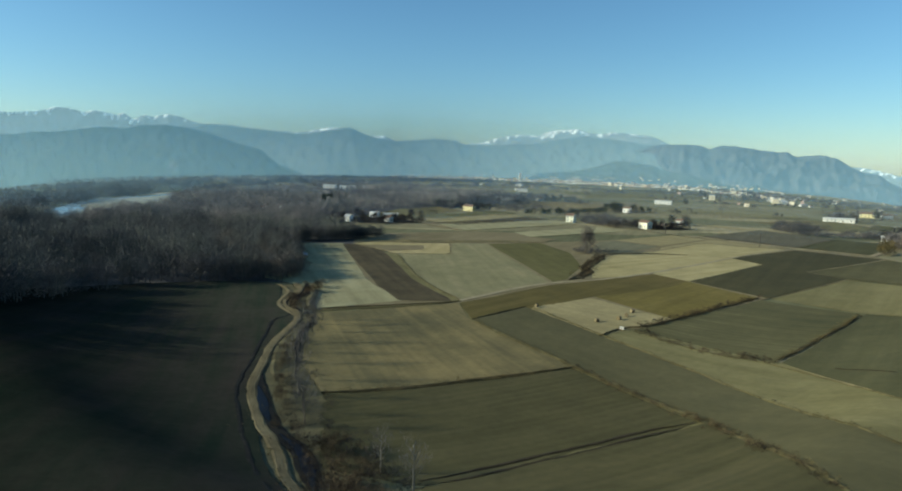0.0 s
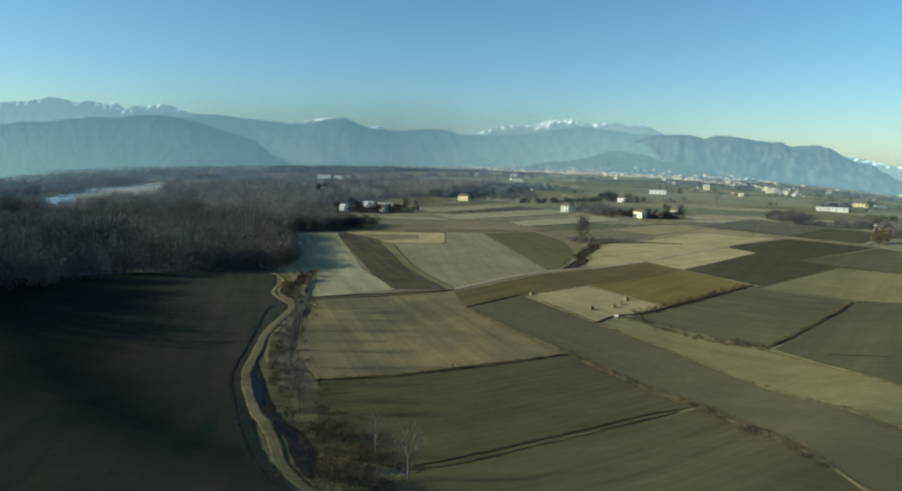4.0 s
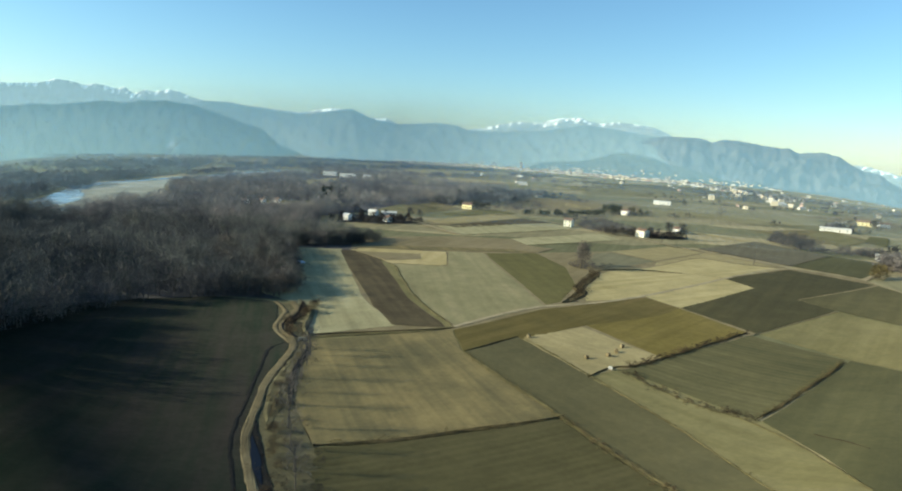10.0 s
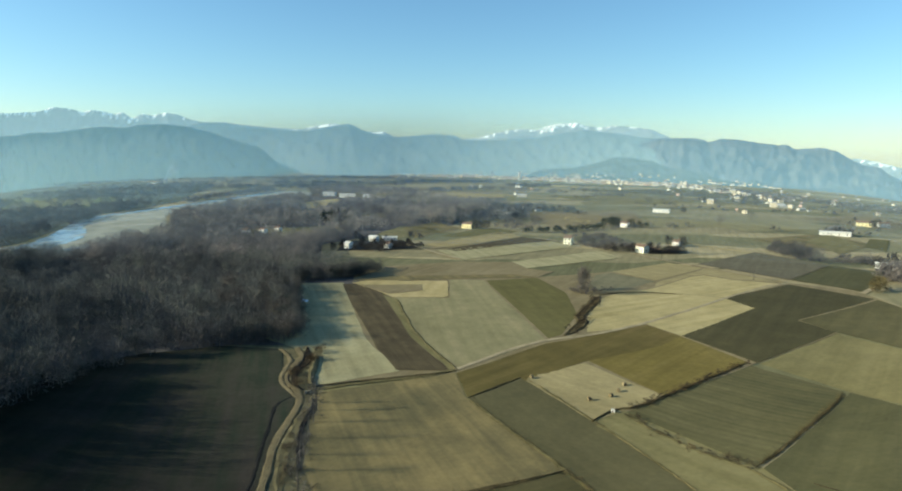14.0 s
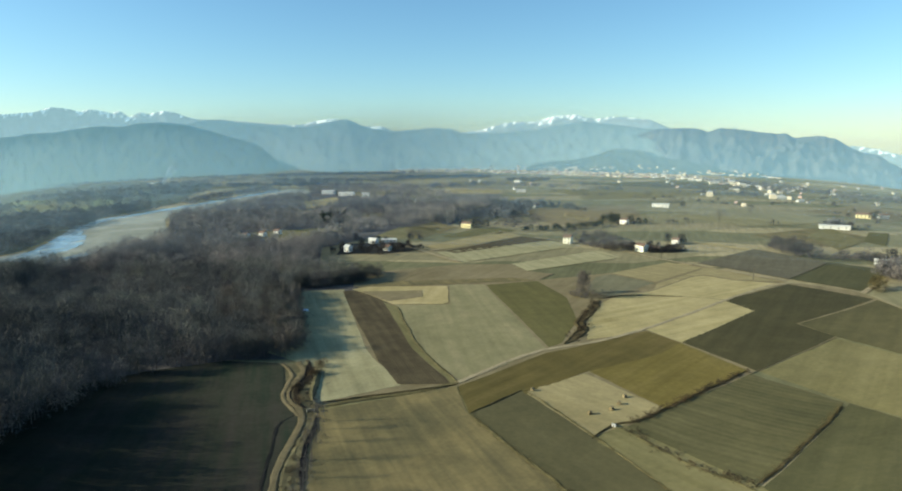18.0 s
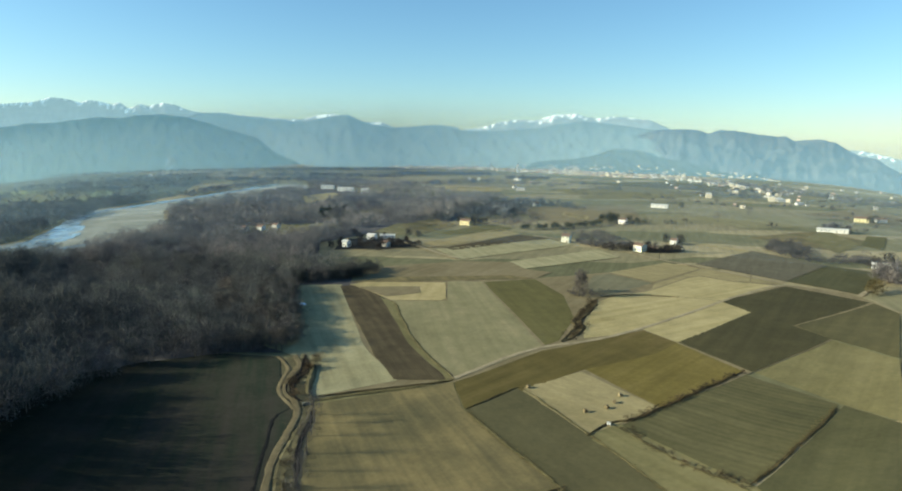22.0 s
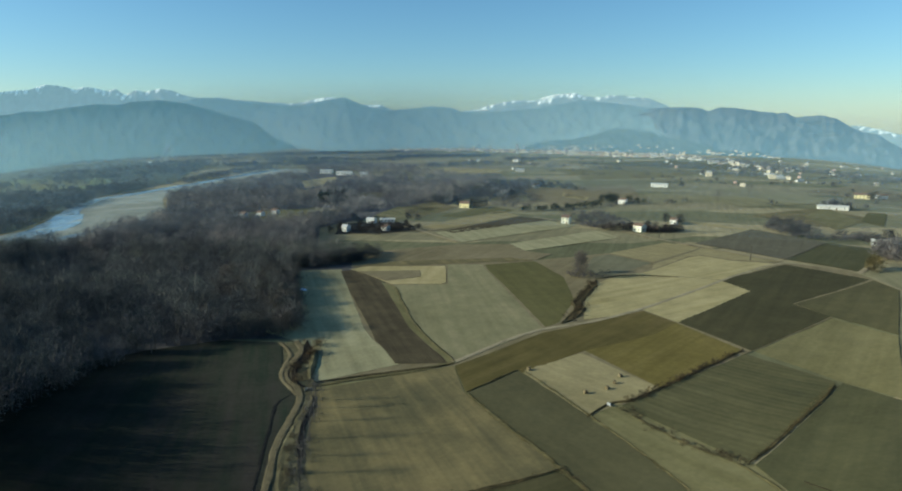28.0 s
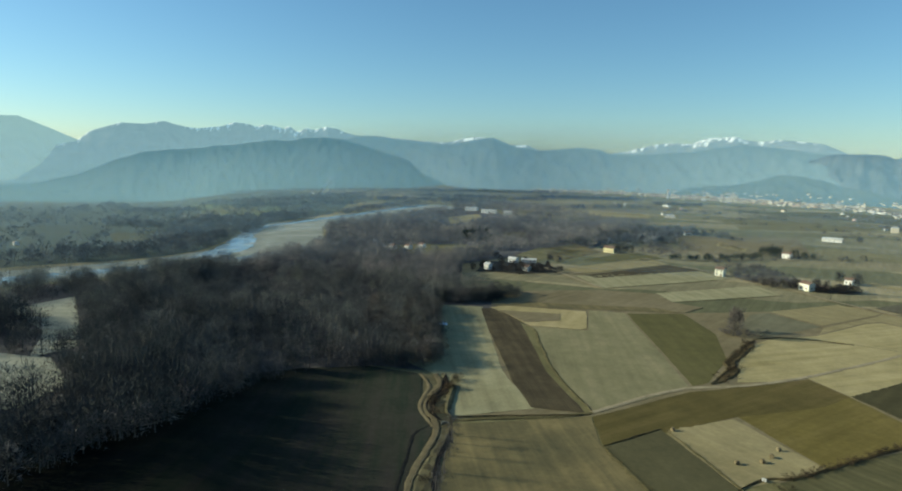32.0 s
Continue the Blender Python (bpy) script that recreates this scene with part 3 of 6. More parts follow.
track = [(-66, 243.4), (-60.8, 231.2), (-61.8, 219.7), (-59.7, 205), (-53.5, 195.2), (-50.4, 186), (-50.1, 172.5), (-50.2, 157.5), (-47.6, 136), (-43.7, 116.7), (-37.1, 99.5), (-30.9, 88.4), (-24.5, 70.8), (-14, 50)]
ribbon("track", track, [(-1.25, 0.33), (-0.8, 0.43), (-0.55, 0.41), (-0.2, 0.43), (0.2, 0.43), (0.55, 0.41), (0.8, 0.43), (1.25, 0.33)], M_dirt, "winding dirt track along the dark field", "track", 2.5, wobble=0.15)
side = [(-72.8, 241.4), (-65, 228.2), (-63.9, 213.6), (-62.3, 204.8), (-56.1, 195), (-52.1, 189.6)]
ribbon("track_side", side, [(-0.9, 0.33), (-0.4, 0.47), (0.4, 0.45), (0.9, 0.33)], M_dirt, "second wheel track bending beside the first", "track", 2.5, wobble=0.2)
GULLY = [(-1.9, 0.3), (-1.2, 0.4), (-0.8, 0.34), (0, 0.32), (0.9, 0.36), (1.3, 0.62), (2.0, 0.28)]
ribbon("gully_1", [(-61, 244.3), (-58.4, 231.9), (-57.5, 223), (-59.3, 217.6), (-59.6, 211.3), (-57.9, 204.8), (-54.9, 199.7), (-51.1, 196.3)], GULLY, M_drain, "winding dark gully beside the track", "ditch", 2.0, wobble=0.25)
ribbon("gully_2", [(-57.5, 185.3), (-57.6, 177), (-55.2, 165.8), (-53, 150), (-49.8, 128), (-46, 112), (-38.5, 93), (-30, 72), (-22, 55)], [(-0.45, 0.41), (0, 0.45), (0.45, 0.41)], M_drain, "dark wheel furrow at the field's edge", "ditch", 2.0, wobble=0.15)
ribbon("bank_2", [(-45.6, 186.4), (-46.3, 169.7), (-46.4, 155.3), (-43.7, 139.7), (-41, 126)], [(-2.4, 0.16), (-1.0, 0.3), (0.4, 0.26), (1.2, 0.34), (2.2, 0.16)], M_rough, "brown earth bank beside the track", "bank", 2.5, wobble=0.4)
ribbon("bank_3", [(-54.7, 233.3), (-53, 221.9), (-52.1, 212.6), (-50.9, 205), (-48.4, 199.9)], [(-1.6, 0.2), (-0.9, 0.8), (0.1, 1.15), (0.9, 0.7), (1.7, 0.2)], M_rough, "low brown mound of earth beside the gully", "bank", 2.0, wobble=0.3)
ribbon("gully_5", [(-52.8, 191), (-55.7, 187.7), (-57.5, 182.2), (-57, 174.7), (-55.6, 167)], [(-0.6, 0.34), (-0.2, 0.4), (0.2, 0.39), (0.6, 0.34)], M_drain, "dark furrow at the field corner", "ditch", 2.0, wobble=0.3)
ribbon("gully_6", [(-46.1, 189.3), (-44.8, 183.1), (-44.7, 176.4), (-44.8, 167.5), (-42.7, 155.3), (-39.5, 140.3)], [(-0.9, 0.3), (-0.6, 0.5), (-0.3, 0.33), (0.3, 0.33), (0.6, 0.55), (0.9, 0.3)], M_drain, "shallow dark ditch at the meadow's edge", "ditch", 2.0, wobble=0.2)
DITCH = [(-0.75, 0.2), (-0.45, 0.42), (-0.2, 0.26), (0, 0.2), (0.2, 0.26), (0.45, 0.44), (0.75, 0.2)]
for nm, pts, lab in [
    ("ditch_1", [(32.1, 143), (20, 138), (9, 134), (-11, 125.5), (-28.5, 120)], "dark straight field ditch with grassy banks"),
    ("ditch_2", [(88, 139), (119, 160), (151, 182)], "dark straight field ditch between fields"),
    ("ditch_3", [(46, 172), (56, 181), (65, 183.4), (76, 190.6), (91, 200.5), (109, 212.5), (128, 224)], "brushy ditch along the bale field"),
    ("ditch_4", [(7.5, 192.5), (17, 201), (28, 211.5)], "low dark ditch at the end of the strip"),
    ("ditch_5", [(-46.2, 201.2), (-32.4, 206.3), (-17.2, 211.4), (-2.4, 216), (3, 218.5)], "low ditch beside the farm lane"),
    ("ditch_6", [(91.6, 348.1), (111.1, 356), (129.8, 355), (147.6, 351)], "low overgrown ditch through the tan field"),
]:
    ribbon(nm, pts, DITCH, M_bank, lab, "ditch", 2.5, wobble=0.12)
for nm, pts in [("rut_1", [(49, 101.6), (39, 99.6), (22.8, 92.9), (7.7, 85.6), (-5, 78)]), ("rut_2", [(48, 99.6), (39, 97.4), (23.6, 90.7), (8.5, 83.4), (-4, 76)]), ("rut_3", [(100.6, 126), (107.7, 117.6), (112.6, 109.8)])]:
    ribbon(nm, pts, [(-0.5, 0.24), (-0.15, 0.36), (0.15, 0.36), (0.5, 0.24)], M_rut, "dark wheel rut in the soil", "rut", 2.5, wobble=0.15)
for nm, pts, wd in [
    ("verge_1", [(30, 211), (51.9, 162.3), (64, 131), (74.3, 97), (79.8, 70), (88, 20)], 0.39),
    ("verge_2", [(8, 191), (20, 167), (32.5, 143), (43.3, 119.4), (52, 102.2)], 0.85),
    ("verge_3", [(52.5, 101.5), (57, 80), (58, 60), (60, 12)], 0.75),
    ("verge_4", [(58.3, 178), (64, 166.8), (74.4, 150.6), (85.7, 137.5), (93, 118), (98.8, 89), (104, 60)], 0.65),
    ("verge_5", [(-35, 338), (-30, 333.9), (-23, 301.2), (-12.9, 262.1), (3.8, 219.5)], 0.9),
]:
    ribbon(nm, pts, [(-wd * 0.8, 0.22), (-wd * 0.3, 0.36), (wd * 0.3, 0.35), (wd * 0.8, 0.22)], M_rim, "verge of dry yellow grass", "verge", 2.5, wobble=0.3)
M_pool = plain("ditch_water", (0.006, 0.009, 0.018), 0.6, spec=0.1)
ribbon("water_1", [(-43.2, 121.2), (-39.5, 110), (-35.2, 100.3)], [(-1.2, 0.38), (0, 0.385), (1.2, 0.38)], M_pool, "still dark blue water in the ditch", "water", 2.0, wobble=0.1)
ribbon("water_2", [(-32, 94.6), (-26.9, 88.4), (-23.2, 79.2), (-20.5, 69)], [(-1.0, 0.38), (0, 0.385), (1.0, 0.38)], M_pool, "still dark water in the ditch", "water", 2.0, wobble=0.1)
ribbon("gully_3", [(-45.5, 130), (-43.2, 121.2), (-39.5, 110), (-35.2, 100.3), (-32, 94.6), (-26.9, 88.4), (-23.2, 79.2), (-20, 67)], [(-2.0, 0.24), (-1.3, 0.3), (0, 0.28), (1.3, 0.32), (2.1, 0.24)], M_drain, "dark ditch beside the track", "ditch", 2.0, wobble=0.2)
ribbon("gully_4", [(54.5, 265.5), (60, 272.4), (68.9, 288.2), (69.3, 299.6), (79, 318.7), (87.9, 337.3), (91, 345)], [(-3.0, 0.15), (-2.0, 0.6), (-1.1, 0.3), (0, 0.2), (1.1, 0.3), (2.0, 0.55), (3.0, 0.15)], M_bank, "deep dark winding creek bed", "creek", 2.5, wobble=0.5)

# ---- where the woods stand ----
def in_poly(x, y, poly):
    c = False
    for i in range(len(poly)):
        (x1, y1), (x2, y2) = poly[i - 1], poly[i]
        if (y1 > y) != (y2 > y) and x < (x2 - x1) * (y - y1) / (y2 - y1) + x1:
            c = not c
    return c

def numpy_mesh(name, v, f, mat, parent=None):
    me = bpy.data.meshes.new(name)
    v, f = np.asarray(v, np.float32), np.asarray(f, np.int32)
    me.vertices.add(len(v))
    me.vertices.foreach_set("co", v.ravel())
    me.loops.add(f.size)
    me.loops.foreach_set("vertex_index", f.ravel())
    me.polygons.add(len(f))
    me.polygons.foreach_set("loop_start", np.arange(0, f.size, f.shape[1], dtype=np.int32))
    me.update(calc_edges=True)
    me.materials.append(mat)
    ob = new(name, me)
    if parent is not None:
        ob.parent = parent
    return ob


def cone_tube(p, q, r0, r1, n=4):
    """A tapered stick between two points."""
    p, q = np.array(p, float), np.array(q, float)
    d = q - p
    d /= np.linalg.norm(d) + 1e-9
    a = np.cross(d, (0.3, 0.9, 0.2))
    a /= np.linalg.norm(a)
    b = np.cross(d, a)
    ring = [(math.cos(2 * math.pi * i / n), math.sin(2 * math.pi * i / n)) for i in range(n)]
    v = [p + r0 * (a * c + b * s) for c, s in ring] + [q + r1 * (a * c + b * s) for c, s in ring]
    f = []
    for i in range(n):
        j = (i + 1) % n
        f += [(i, j, n + j), (i, n + j, n + i)]
    return v, f


def bare_tree(seed, h=12.0, wide=0.30, limbs=7, twigs=90, low=0.25, blade=(0.16, 0.016)):
    """A leafless tree: trunk and limbs, and a ragged crown of twig sprays. Returns both as vertices and triangles."""
    r = np.random.RandomState(seed)
    tv, tf = [], []

    def stick(p, q, a, b, n):
        v, f = cone_tube(p, q, a, b, n)
        o = len(tv)
        tv.extend(v)
        tf.extend([tuple(i + o for i in t) for t in f])
    lean = r.uniform(-0.05, 0.05, 2) * h
    mid, top = np.array([lean[0] * 0.4, lean[1] * 0.4, h * 0.45]), np.array([lean[0], lean[1], h * 0.9])
    stick((0, 0, -0.5), mid, h * 0.018, h * 0.012, 5)
    stick(mid, top, h * 0.012, h * 0.002, 4)
    tips = [top]
    for i in range(limbs):
        z = h * (low + (0.75 - low) * (i + r.rand() * 0.5) / limbs)
        a = i * 2.4 + r.rand()
        base = mid * (z / (h * 0.45)) if z < h * 0.45 else mid + (top - mid) * ((z - h * 0.45) / (h * 0.45))
        reach = h * wide * r.uniform(0.6, 1.1) * (1.15 - 0.5 * z / h)
        tip = base + np.array([math.cos(a) * reach, math.sin(a) * reach, h * r.uniform(0.12, 0.26)])
        stick(base, tip, h * 0.007, h * 0.0015, 3)
        tips.append(tip)
        tips.append(base + (tip - base) * 0.6)
    tips = np.array(tips)
    c = tips[r.randint(0, len(tips), twigs)] + r.normal(0, 1, (twigs, 3)) * np.array([wide * 0.3, wide * 0.3, 0.085]) * h
    out = c - np.array([lean[0] * 0.5, lean[1] * 0.5, h * 0.4])
    out /= np.linalg.norm(out, axis=1)[:, None] + 1e-6
    d = out + r.normal(0, 0.45, (twigs, 3)) + np.array([0, 0, 0.35])
    d /= np.linalg.norm(d, axis=1)[:, None]
    s = np.cross(d, r.normal(0, 1, (twigs, 3)))
    s /= np.linalg.norm(s, axis=1)[:, None] + 1e-6
    L = h * blade[0] * r.uniform(0.5, 1.2, (twigs, 1))
    W = h * blade[1] * r.uniform(0.6, 1.5, (twigs, 1))
    cv = np.stack([c - s * W, c + s * W, c + d * L], 1).reshape(-1, 3)
    cv[:, 2] = np.maximum(cv[:, 2], h * 0.06)
    cf = np.arange(twigs * 3).reshape(-1, 3)
    return np.array(tv), np.array(tf), cv, cf


def lit_woods(name, spots, seeds, mat, label, category, **kw):
    """Many trees joined into one, for woods that nobody could count."""
    kinds = []
    for sd in seeds:
        tv, tf, cv, cf = bare_tree(sd, 1.0, **kw)
        kinds.append((np.vstack([tv, cv]), np.vstack([tf, cf + len(tv)])))
    r = np.random.RandomState(len(spots))
    base = lands([(x, y, 0) for x, y, h in spots])
    vs, fs, tones, o = [], [], [], 0
    for (x, y, h), b in zip(spots, base):
        patch = noise.noise((x * 0.018, y * 0.018, 5.1)) * 0.45 + noise.noise((x * 0.07, y * 0.07, 1.7)) * 0.3
        v, f = kinds[r.randint(len(kinds))]
        a = r.rand() * 6.283
        c, s = math.cos(a) * h, math.sin(a) * h
        w = np.empty_like(v)
        w[:, 0] = v[:, 0] * c - v[:, 1] * s + b[0]
        w[:, 1] = v[:, 0] * s + v[:, 1] * c + b[1]
        w[:, 2] = v[:, 2] * h + b[2]
        vs.append(w)
        fs.append(f + o)
        o += len(v)
        tones.append(np.full(len(v), min(1.0, max(0.03, 0.45 + patch * 1.3 + r.normal(0, 0.2)))))
    ob = numpy_mesh(name, np.vstack(vs), np.vstack(fs), mat)
    at = ob.data.attributes.new("tone", "FLOAT", "POINT")
    at.data.foreach_set("value", np.concatenate(tones).astype(np.float32))
    return tagged(ob, label, category, kind="stuff")


M_wood2 = bark("brown_twigs", (0.085, 0.078, 0.076), (0.162, 0.144, 0.137))
M_darkwood = bark("dark_twigs", (0.026, 0.023, 0.022), (0.058, 0.052, 0.048))
M_pine = bark("evergreen_needles", (0.010, 0.014, 0.010), (0.03, 0.038, 0.024))
M_brush = bark("rusty_brush", (0.030, 0.022, 0.014), (0.118, 0.086, 0.050))
M_straw = bark("dry_tufts", (0.065, 0.051, 0.022), (0.162, 0.130, 0.062))
M_bark = plain("grey_bark", (0.075, 0.065, 0.054), 0.9, scale=3)
M_pale_bark = plain("pale_bark", (0.15, 0.137, 0.112), 0.9, scale=3)
CLEAR = [[(-425, 255), (-428, 300), (-330, 232), (-296, 205), (-300, 185), (-345, 222), (-390, 240)], [(-335, 186), (-290, 188), (-245, 165), (-238, 140), (-262, 128), (-330, 150)],
         [(-180, 588), (-151, 622), (-136, 564), (-166, 552)], [(-236, 891), (-200, 939), (-181, 852), (-221, 834)], [(-320, 1300), (-130, 1180), (-115, 1050), (-310, 1120)], [(-60, 690), (-20, 745), (12, 684), (-36, 599)],
         [(-205, 622), (-180, 650), (-170, 640), (-195, 612)], [(-196, 673), (-128, 698), (-110, 620), (-178, 620)], [(-240, 901), (-211, 912), (-195, 817), (-220, 815)], [(-270, 1071), (-229, 1168), (-187, 1030), (-232, 920)], [(-127, 849), (-92, 867), (-87, 780), (-118, 765)], [(-79, 624), (-60, 698), (-9, 692), (-13, 638), (-52, 598)], [(-228, 575), (-190, 560), (-130, 585), (-105, 615), (-152.7, 694.3), (-204.6, 676.5), (-241.1, 658)]]


def fill(seed, count, poly, h0, h1, thin=1.0, gaps=()):
    """Places in a plan outline, with patches of taller and lower growth."""
    r = random.Random(seed)
    xs, ys = [p[0] for p in poly], [p[1] for p in poly]
    out, tries = [], 0
    while len(out) < count and tries < count * 12:
        tries += 1
        x, y = r.uniform(min(xs), max(xs)), r.uniform(min(ys), max(ys))
        if not in_poly(x, y, poly) or any(in_poly(x, y, g) for g in gaps):
            continue
        n = noise.noise((x * 0.012, y * 0.012, seed))
        if r.random() > thin + n * 0.5:
            continue
        out.append((x, y, r.uniform(h0, h1) * (1 + 0.3 * n)))
    return out


NEAR = [(-330, 0), (-225, 40), (-185, 100), (-164, 155), (-150, 185), (-138, 212), (-120, 233), (-99, 245), (-72, 247), (-67, 257), (-88, 327), (-105, 372), (-88, 388), (-59, 404), (-79, 424), (-103, 456), (-122, 551), (-95, 620), (-313, 640), (-331, 515), (-364, 470), (-410, 420), (-500, 330), (-520, 200), (-430, 60)]
field("forest_floor", NEAR, M_litter, "dark leaf litter under the leafless wood", 0.0)
DENSE = dict(twigs=400, limbs=8, wide=0.36, low=0.1, blade=(0.13, 0.0058))
near_spots = fill(3, 2900, NEAR, 6, 15, 0.7, CLEAR)
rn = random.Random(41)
# nearer trees get darker twigs more often: shade painted into their colour
shaded_spots = [p for p in near_spots if rn.random() < (300 - p[1]) / 130]
lit_woods("woodland_mid", [p for p in near_spots if p[1] > 430], range(10, 18), M_greywood, "grey leafless woodland towards the farm", "woodland", **DENSE)
lit_woods("woodland", [p for p in near_spots if p[1] <= 430 and p not in set(shaded_spots)], range(10, 18), M_wood, "dense leafless winter woodland along the river", "woodland", **DENSE)
M_dark_shaded = bark("dark_shaded_twigs", (0.066, 0.069, 0.065), (0.088, 0.090, 0.083))
lit_woods("woodland_edge", shaded_spots, range(18, 22), M_dark_shaded, "leafless trees by the dark field, shade painted in", "woodland", **DENSE)
M_rustwood = bark("reddish_twigs", (0.118, 0.100, 0.084), (0.155, 0.130, 0.108))
lit_woods("woodland_border", fill(61, 300, [(-74, 246), (-68, 258), (-84, 318), (-100, 370), (-150, 374), (-128, 300), (-112, 246)], 6, 10, 1.0), range(22, 28), M_rustwood, "dense reddish leafless trees beside the pale field", "woodland", **DENSE)
lit_woods("undergrowth", fill(8, 1500, NEAR, 3, 6, 0.9, CLEAR), range(20, 25), M_wood2, "brown leafless undergrowth between the trees", "undergrowth", twigs=60, limbs=3, wide=0.55, low=0.05, blade=(0.25, 0.03))
FARWOOD = [(-125, 545), (-95, 590), (-110, 640), (-70, 690), (0, 700), (14, 760), (85, 1000), (-60, 1000), (-150, 1120), (-310, 1350), (-356, 1041), (-425, 840), (-330, 650), (-313, 560)]
lit_woods("woodland_north", fill(4, 1700, FARWOOD, 8, 14, 0.75, CLEAR), range(30, 36), M_palewood, "leafless woodland with clearings behind the farm", "woodland", twigs=90, limbs=5, wide=0.4, low=0.1, blade=(0.2, 0.02))
EASTWOOD = [(-150, 1120), (-60, 1000), (-8, 690), (15, 823), (98, 950), (92, 1105), (20, 1180), (-34, 1260), (-120, 1500), (-300, 1560), (-310, 1350)]
field("forest_floor_north", FARWOOD, M_litter, "dark leaf litter under the far wood", 0.0)
lit_woods("woodland_east", fill(51, 800, EASTWOOD, 6, 10, 0.5, CLEAR), range(36, 40), M_palewood, "open leafless woodland towards the town", "woodland", twigs=80, limbs=4, wide=0.45, low=0.1, blade=(0.2, 0.03))
lit_woods("woodland_dark", fill(52, 220, [(-4, 690), (12, 820), (53, 825), (93, 927), (78, 985), (10, 940), (-20, 760)], 6, 10, 0.9), range(96, 99), M_dark_shaded, "dark dense leafless wood behind the yellow farmhouse", "woodland", twigs=90, limbs=4, wide=0.45, low=0.08, blade=(0.2, 0.03))
WESTWOOD = [(-700, 60), (-655, 300), (-615, 390), (-530, 520), (-492, 565), (-515, 690), (-560, 870), (-520, 1000), (-640, 990), (-760, 960), (-900, 900), (-700, 640), (-660, 560), (-700, 420), (-790, 300), (-800, 60)]
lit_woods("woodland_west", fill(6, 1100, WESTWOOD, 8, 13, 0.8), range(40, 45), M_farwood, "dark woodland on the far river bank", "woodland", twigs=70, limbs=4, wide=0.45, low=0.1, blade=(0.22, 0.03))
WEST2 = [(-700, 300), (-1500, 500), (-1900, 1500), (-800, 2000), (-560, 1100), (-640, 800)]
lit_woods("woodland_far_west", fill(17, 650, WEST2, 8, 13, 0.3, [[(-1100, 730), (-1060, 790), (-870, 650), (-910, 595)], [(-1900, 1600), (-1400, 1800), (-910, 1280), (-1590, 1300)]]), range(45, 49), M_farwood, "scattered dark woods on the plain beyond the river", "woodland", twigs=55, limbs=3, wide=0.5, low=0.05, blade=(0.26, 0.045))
BELTS_A = [(1, (-172, 1930), (136, 1960), 22, 330), (2, (170, 1720), (296, 1745), 16, 70), (3, (-520, 1080), (-460, 1480), 40, 140), (4, (-1300, 1500), (-600, 1700), 50, 220), (5, (-1500, 1250), (-1150, 1220), 40, 120), (6, (-600, 1900), (-150, 1750), 60, 200), (7, (-420, 1600), (-200, 1500), 60, 130), (8, (500, 1450), (1100, 1350), 60, 120), (9, (-1900, 2300), (-400, 2350), 60, 320), (10, (900, 1200), (1500, 1300), 70, 120), (11, (-1100, 880), (-900, 820), 40, 60)]
BELTS_B = [(13, (-1000, 1900), (-700, 2000), 50, 90), (14, (-900, 500), (-760, 330), 60, 80), (15, (100, 1500), (260, 1420), 25, 30), (16, (1050, 800), (1500, 1050), 60, 90), (17, (60, 800), (130, 960), 40, 110), (18, (20, 760), (90, 830), 40, 90), (19, (130, 930), (200, 900), 12, 25), (20, (-60, 1420), (140, 1560), 30, 60), (23, (850, 1850), (950, 1500), 70, 140), (24, (540, 1230), (720, 1200), 18, 40), (25, (500, 700), (560, 690), 8, 14)]
BELTS_C = [(27, (-700, 2250), (-100, 2300), 50, 200), (28, (-1000, 1300), (-620, 1400), 60, 160), (29, (-620, 1600), (-420, 1650), 40, 90)]
belts = []
for sd, (x0, y0), (x1, y1), wd, n in BELTS_A + BELTS_B + BELTS_C:
    r = random.Random(sd)
    for _ in range(n):
        t = r.random()
        belts.append((x0 + (x1 - x0) * t + r.gauss(0, wd * 0.4), y0 + (y1 - y0) * t + r.gauss(0, wd * 0.5), r.uniform(6, 11)))
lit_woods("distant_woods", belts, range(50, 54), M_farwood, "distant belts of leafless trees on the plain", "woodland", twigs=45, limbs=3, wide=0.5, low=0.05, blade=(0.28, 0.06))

# hedgerows and lone bushes on the far plain
rg = random.Random(63)
hedge = []
for _ in range(70):
    x0, y0 = rg.uniform(150, 1300), rg.uniform(680, 1900)
    a = radians(rg.choice([28, 28, 118]) + rg.uniform(-6, 6))
    run = rg.choice([8, 25, 60, 110, 170])
    for _ in range(3 + run // 8):
        t = rg.uniform(-0.5, 0.5) * run
        hedge.append((x0 + math.cos(a) * t + rg.gauss(0, 2), y0 + math.sin(a) * t + rg.gauss(0, 2), rg.uniform(2.5, 6)))
lit_woods("hedgerows", hedge, range(54, 58), M_thicket, "dark leafless hedgerows and bushes on the far plain", "hedge", twigs=60, limbs=3, wide=0.5, low=0.05, blade=(0.26, 0.05))

# hedges and brush along ditches
def along(seed, pts, count, wd, h0, h1):
    r = random.Random(seed)
    line = smooth_line(pts, 2.0)
    out = []
    for _ in range(count):
        q = r.choice(line)
        out.append((q[0] + r.gauss(0, wd), q[1] + r.gauss(0, wd), r.uniform(h0, h1)))
    return out


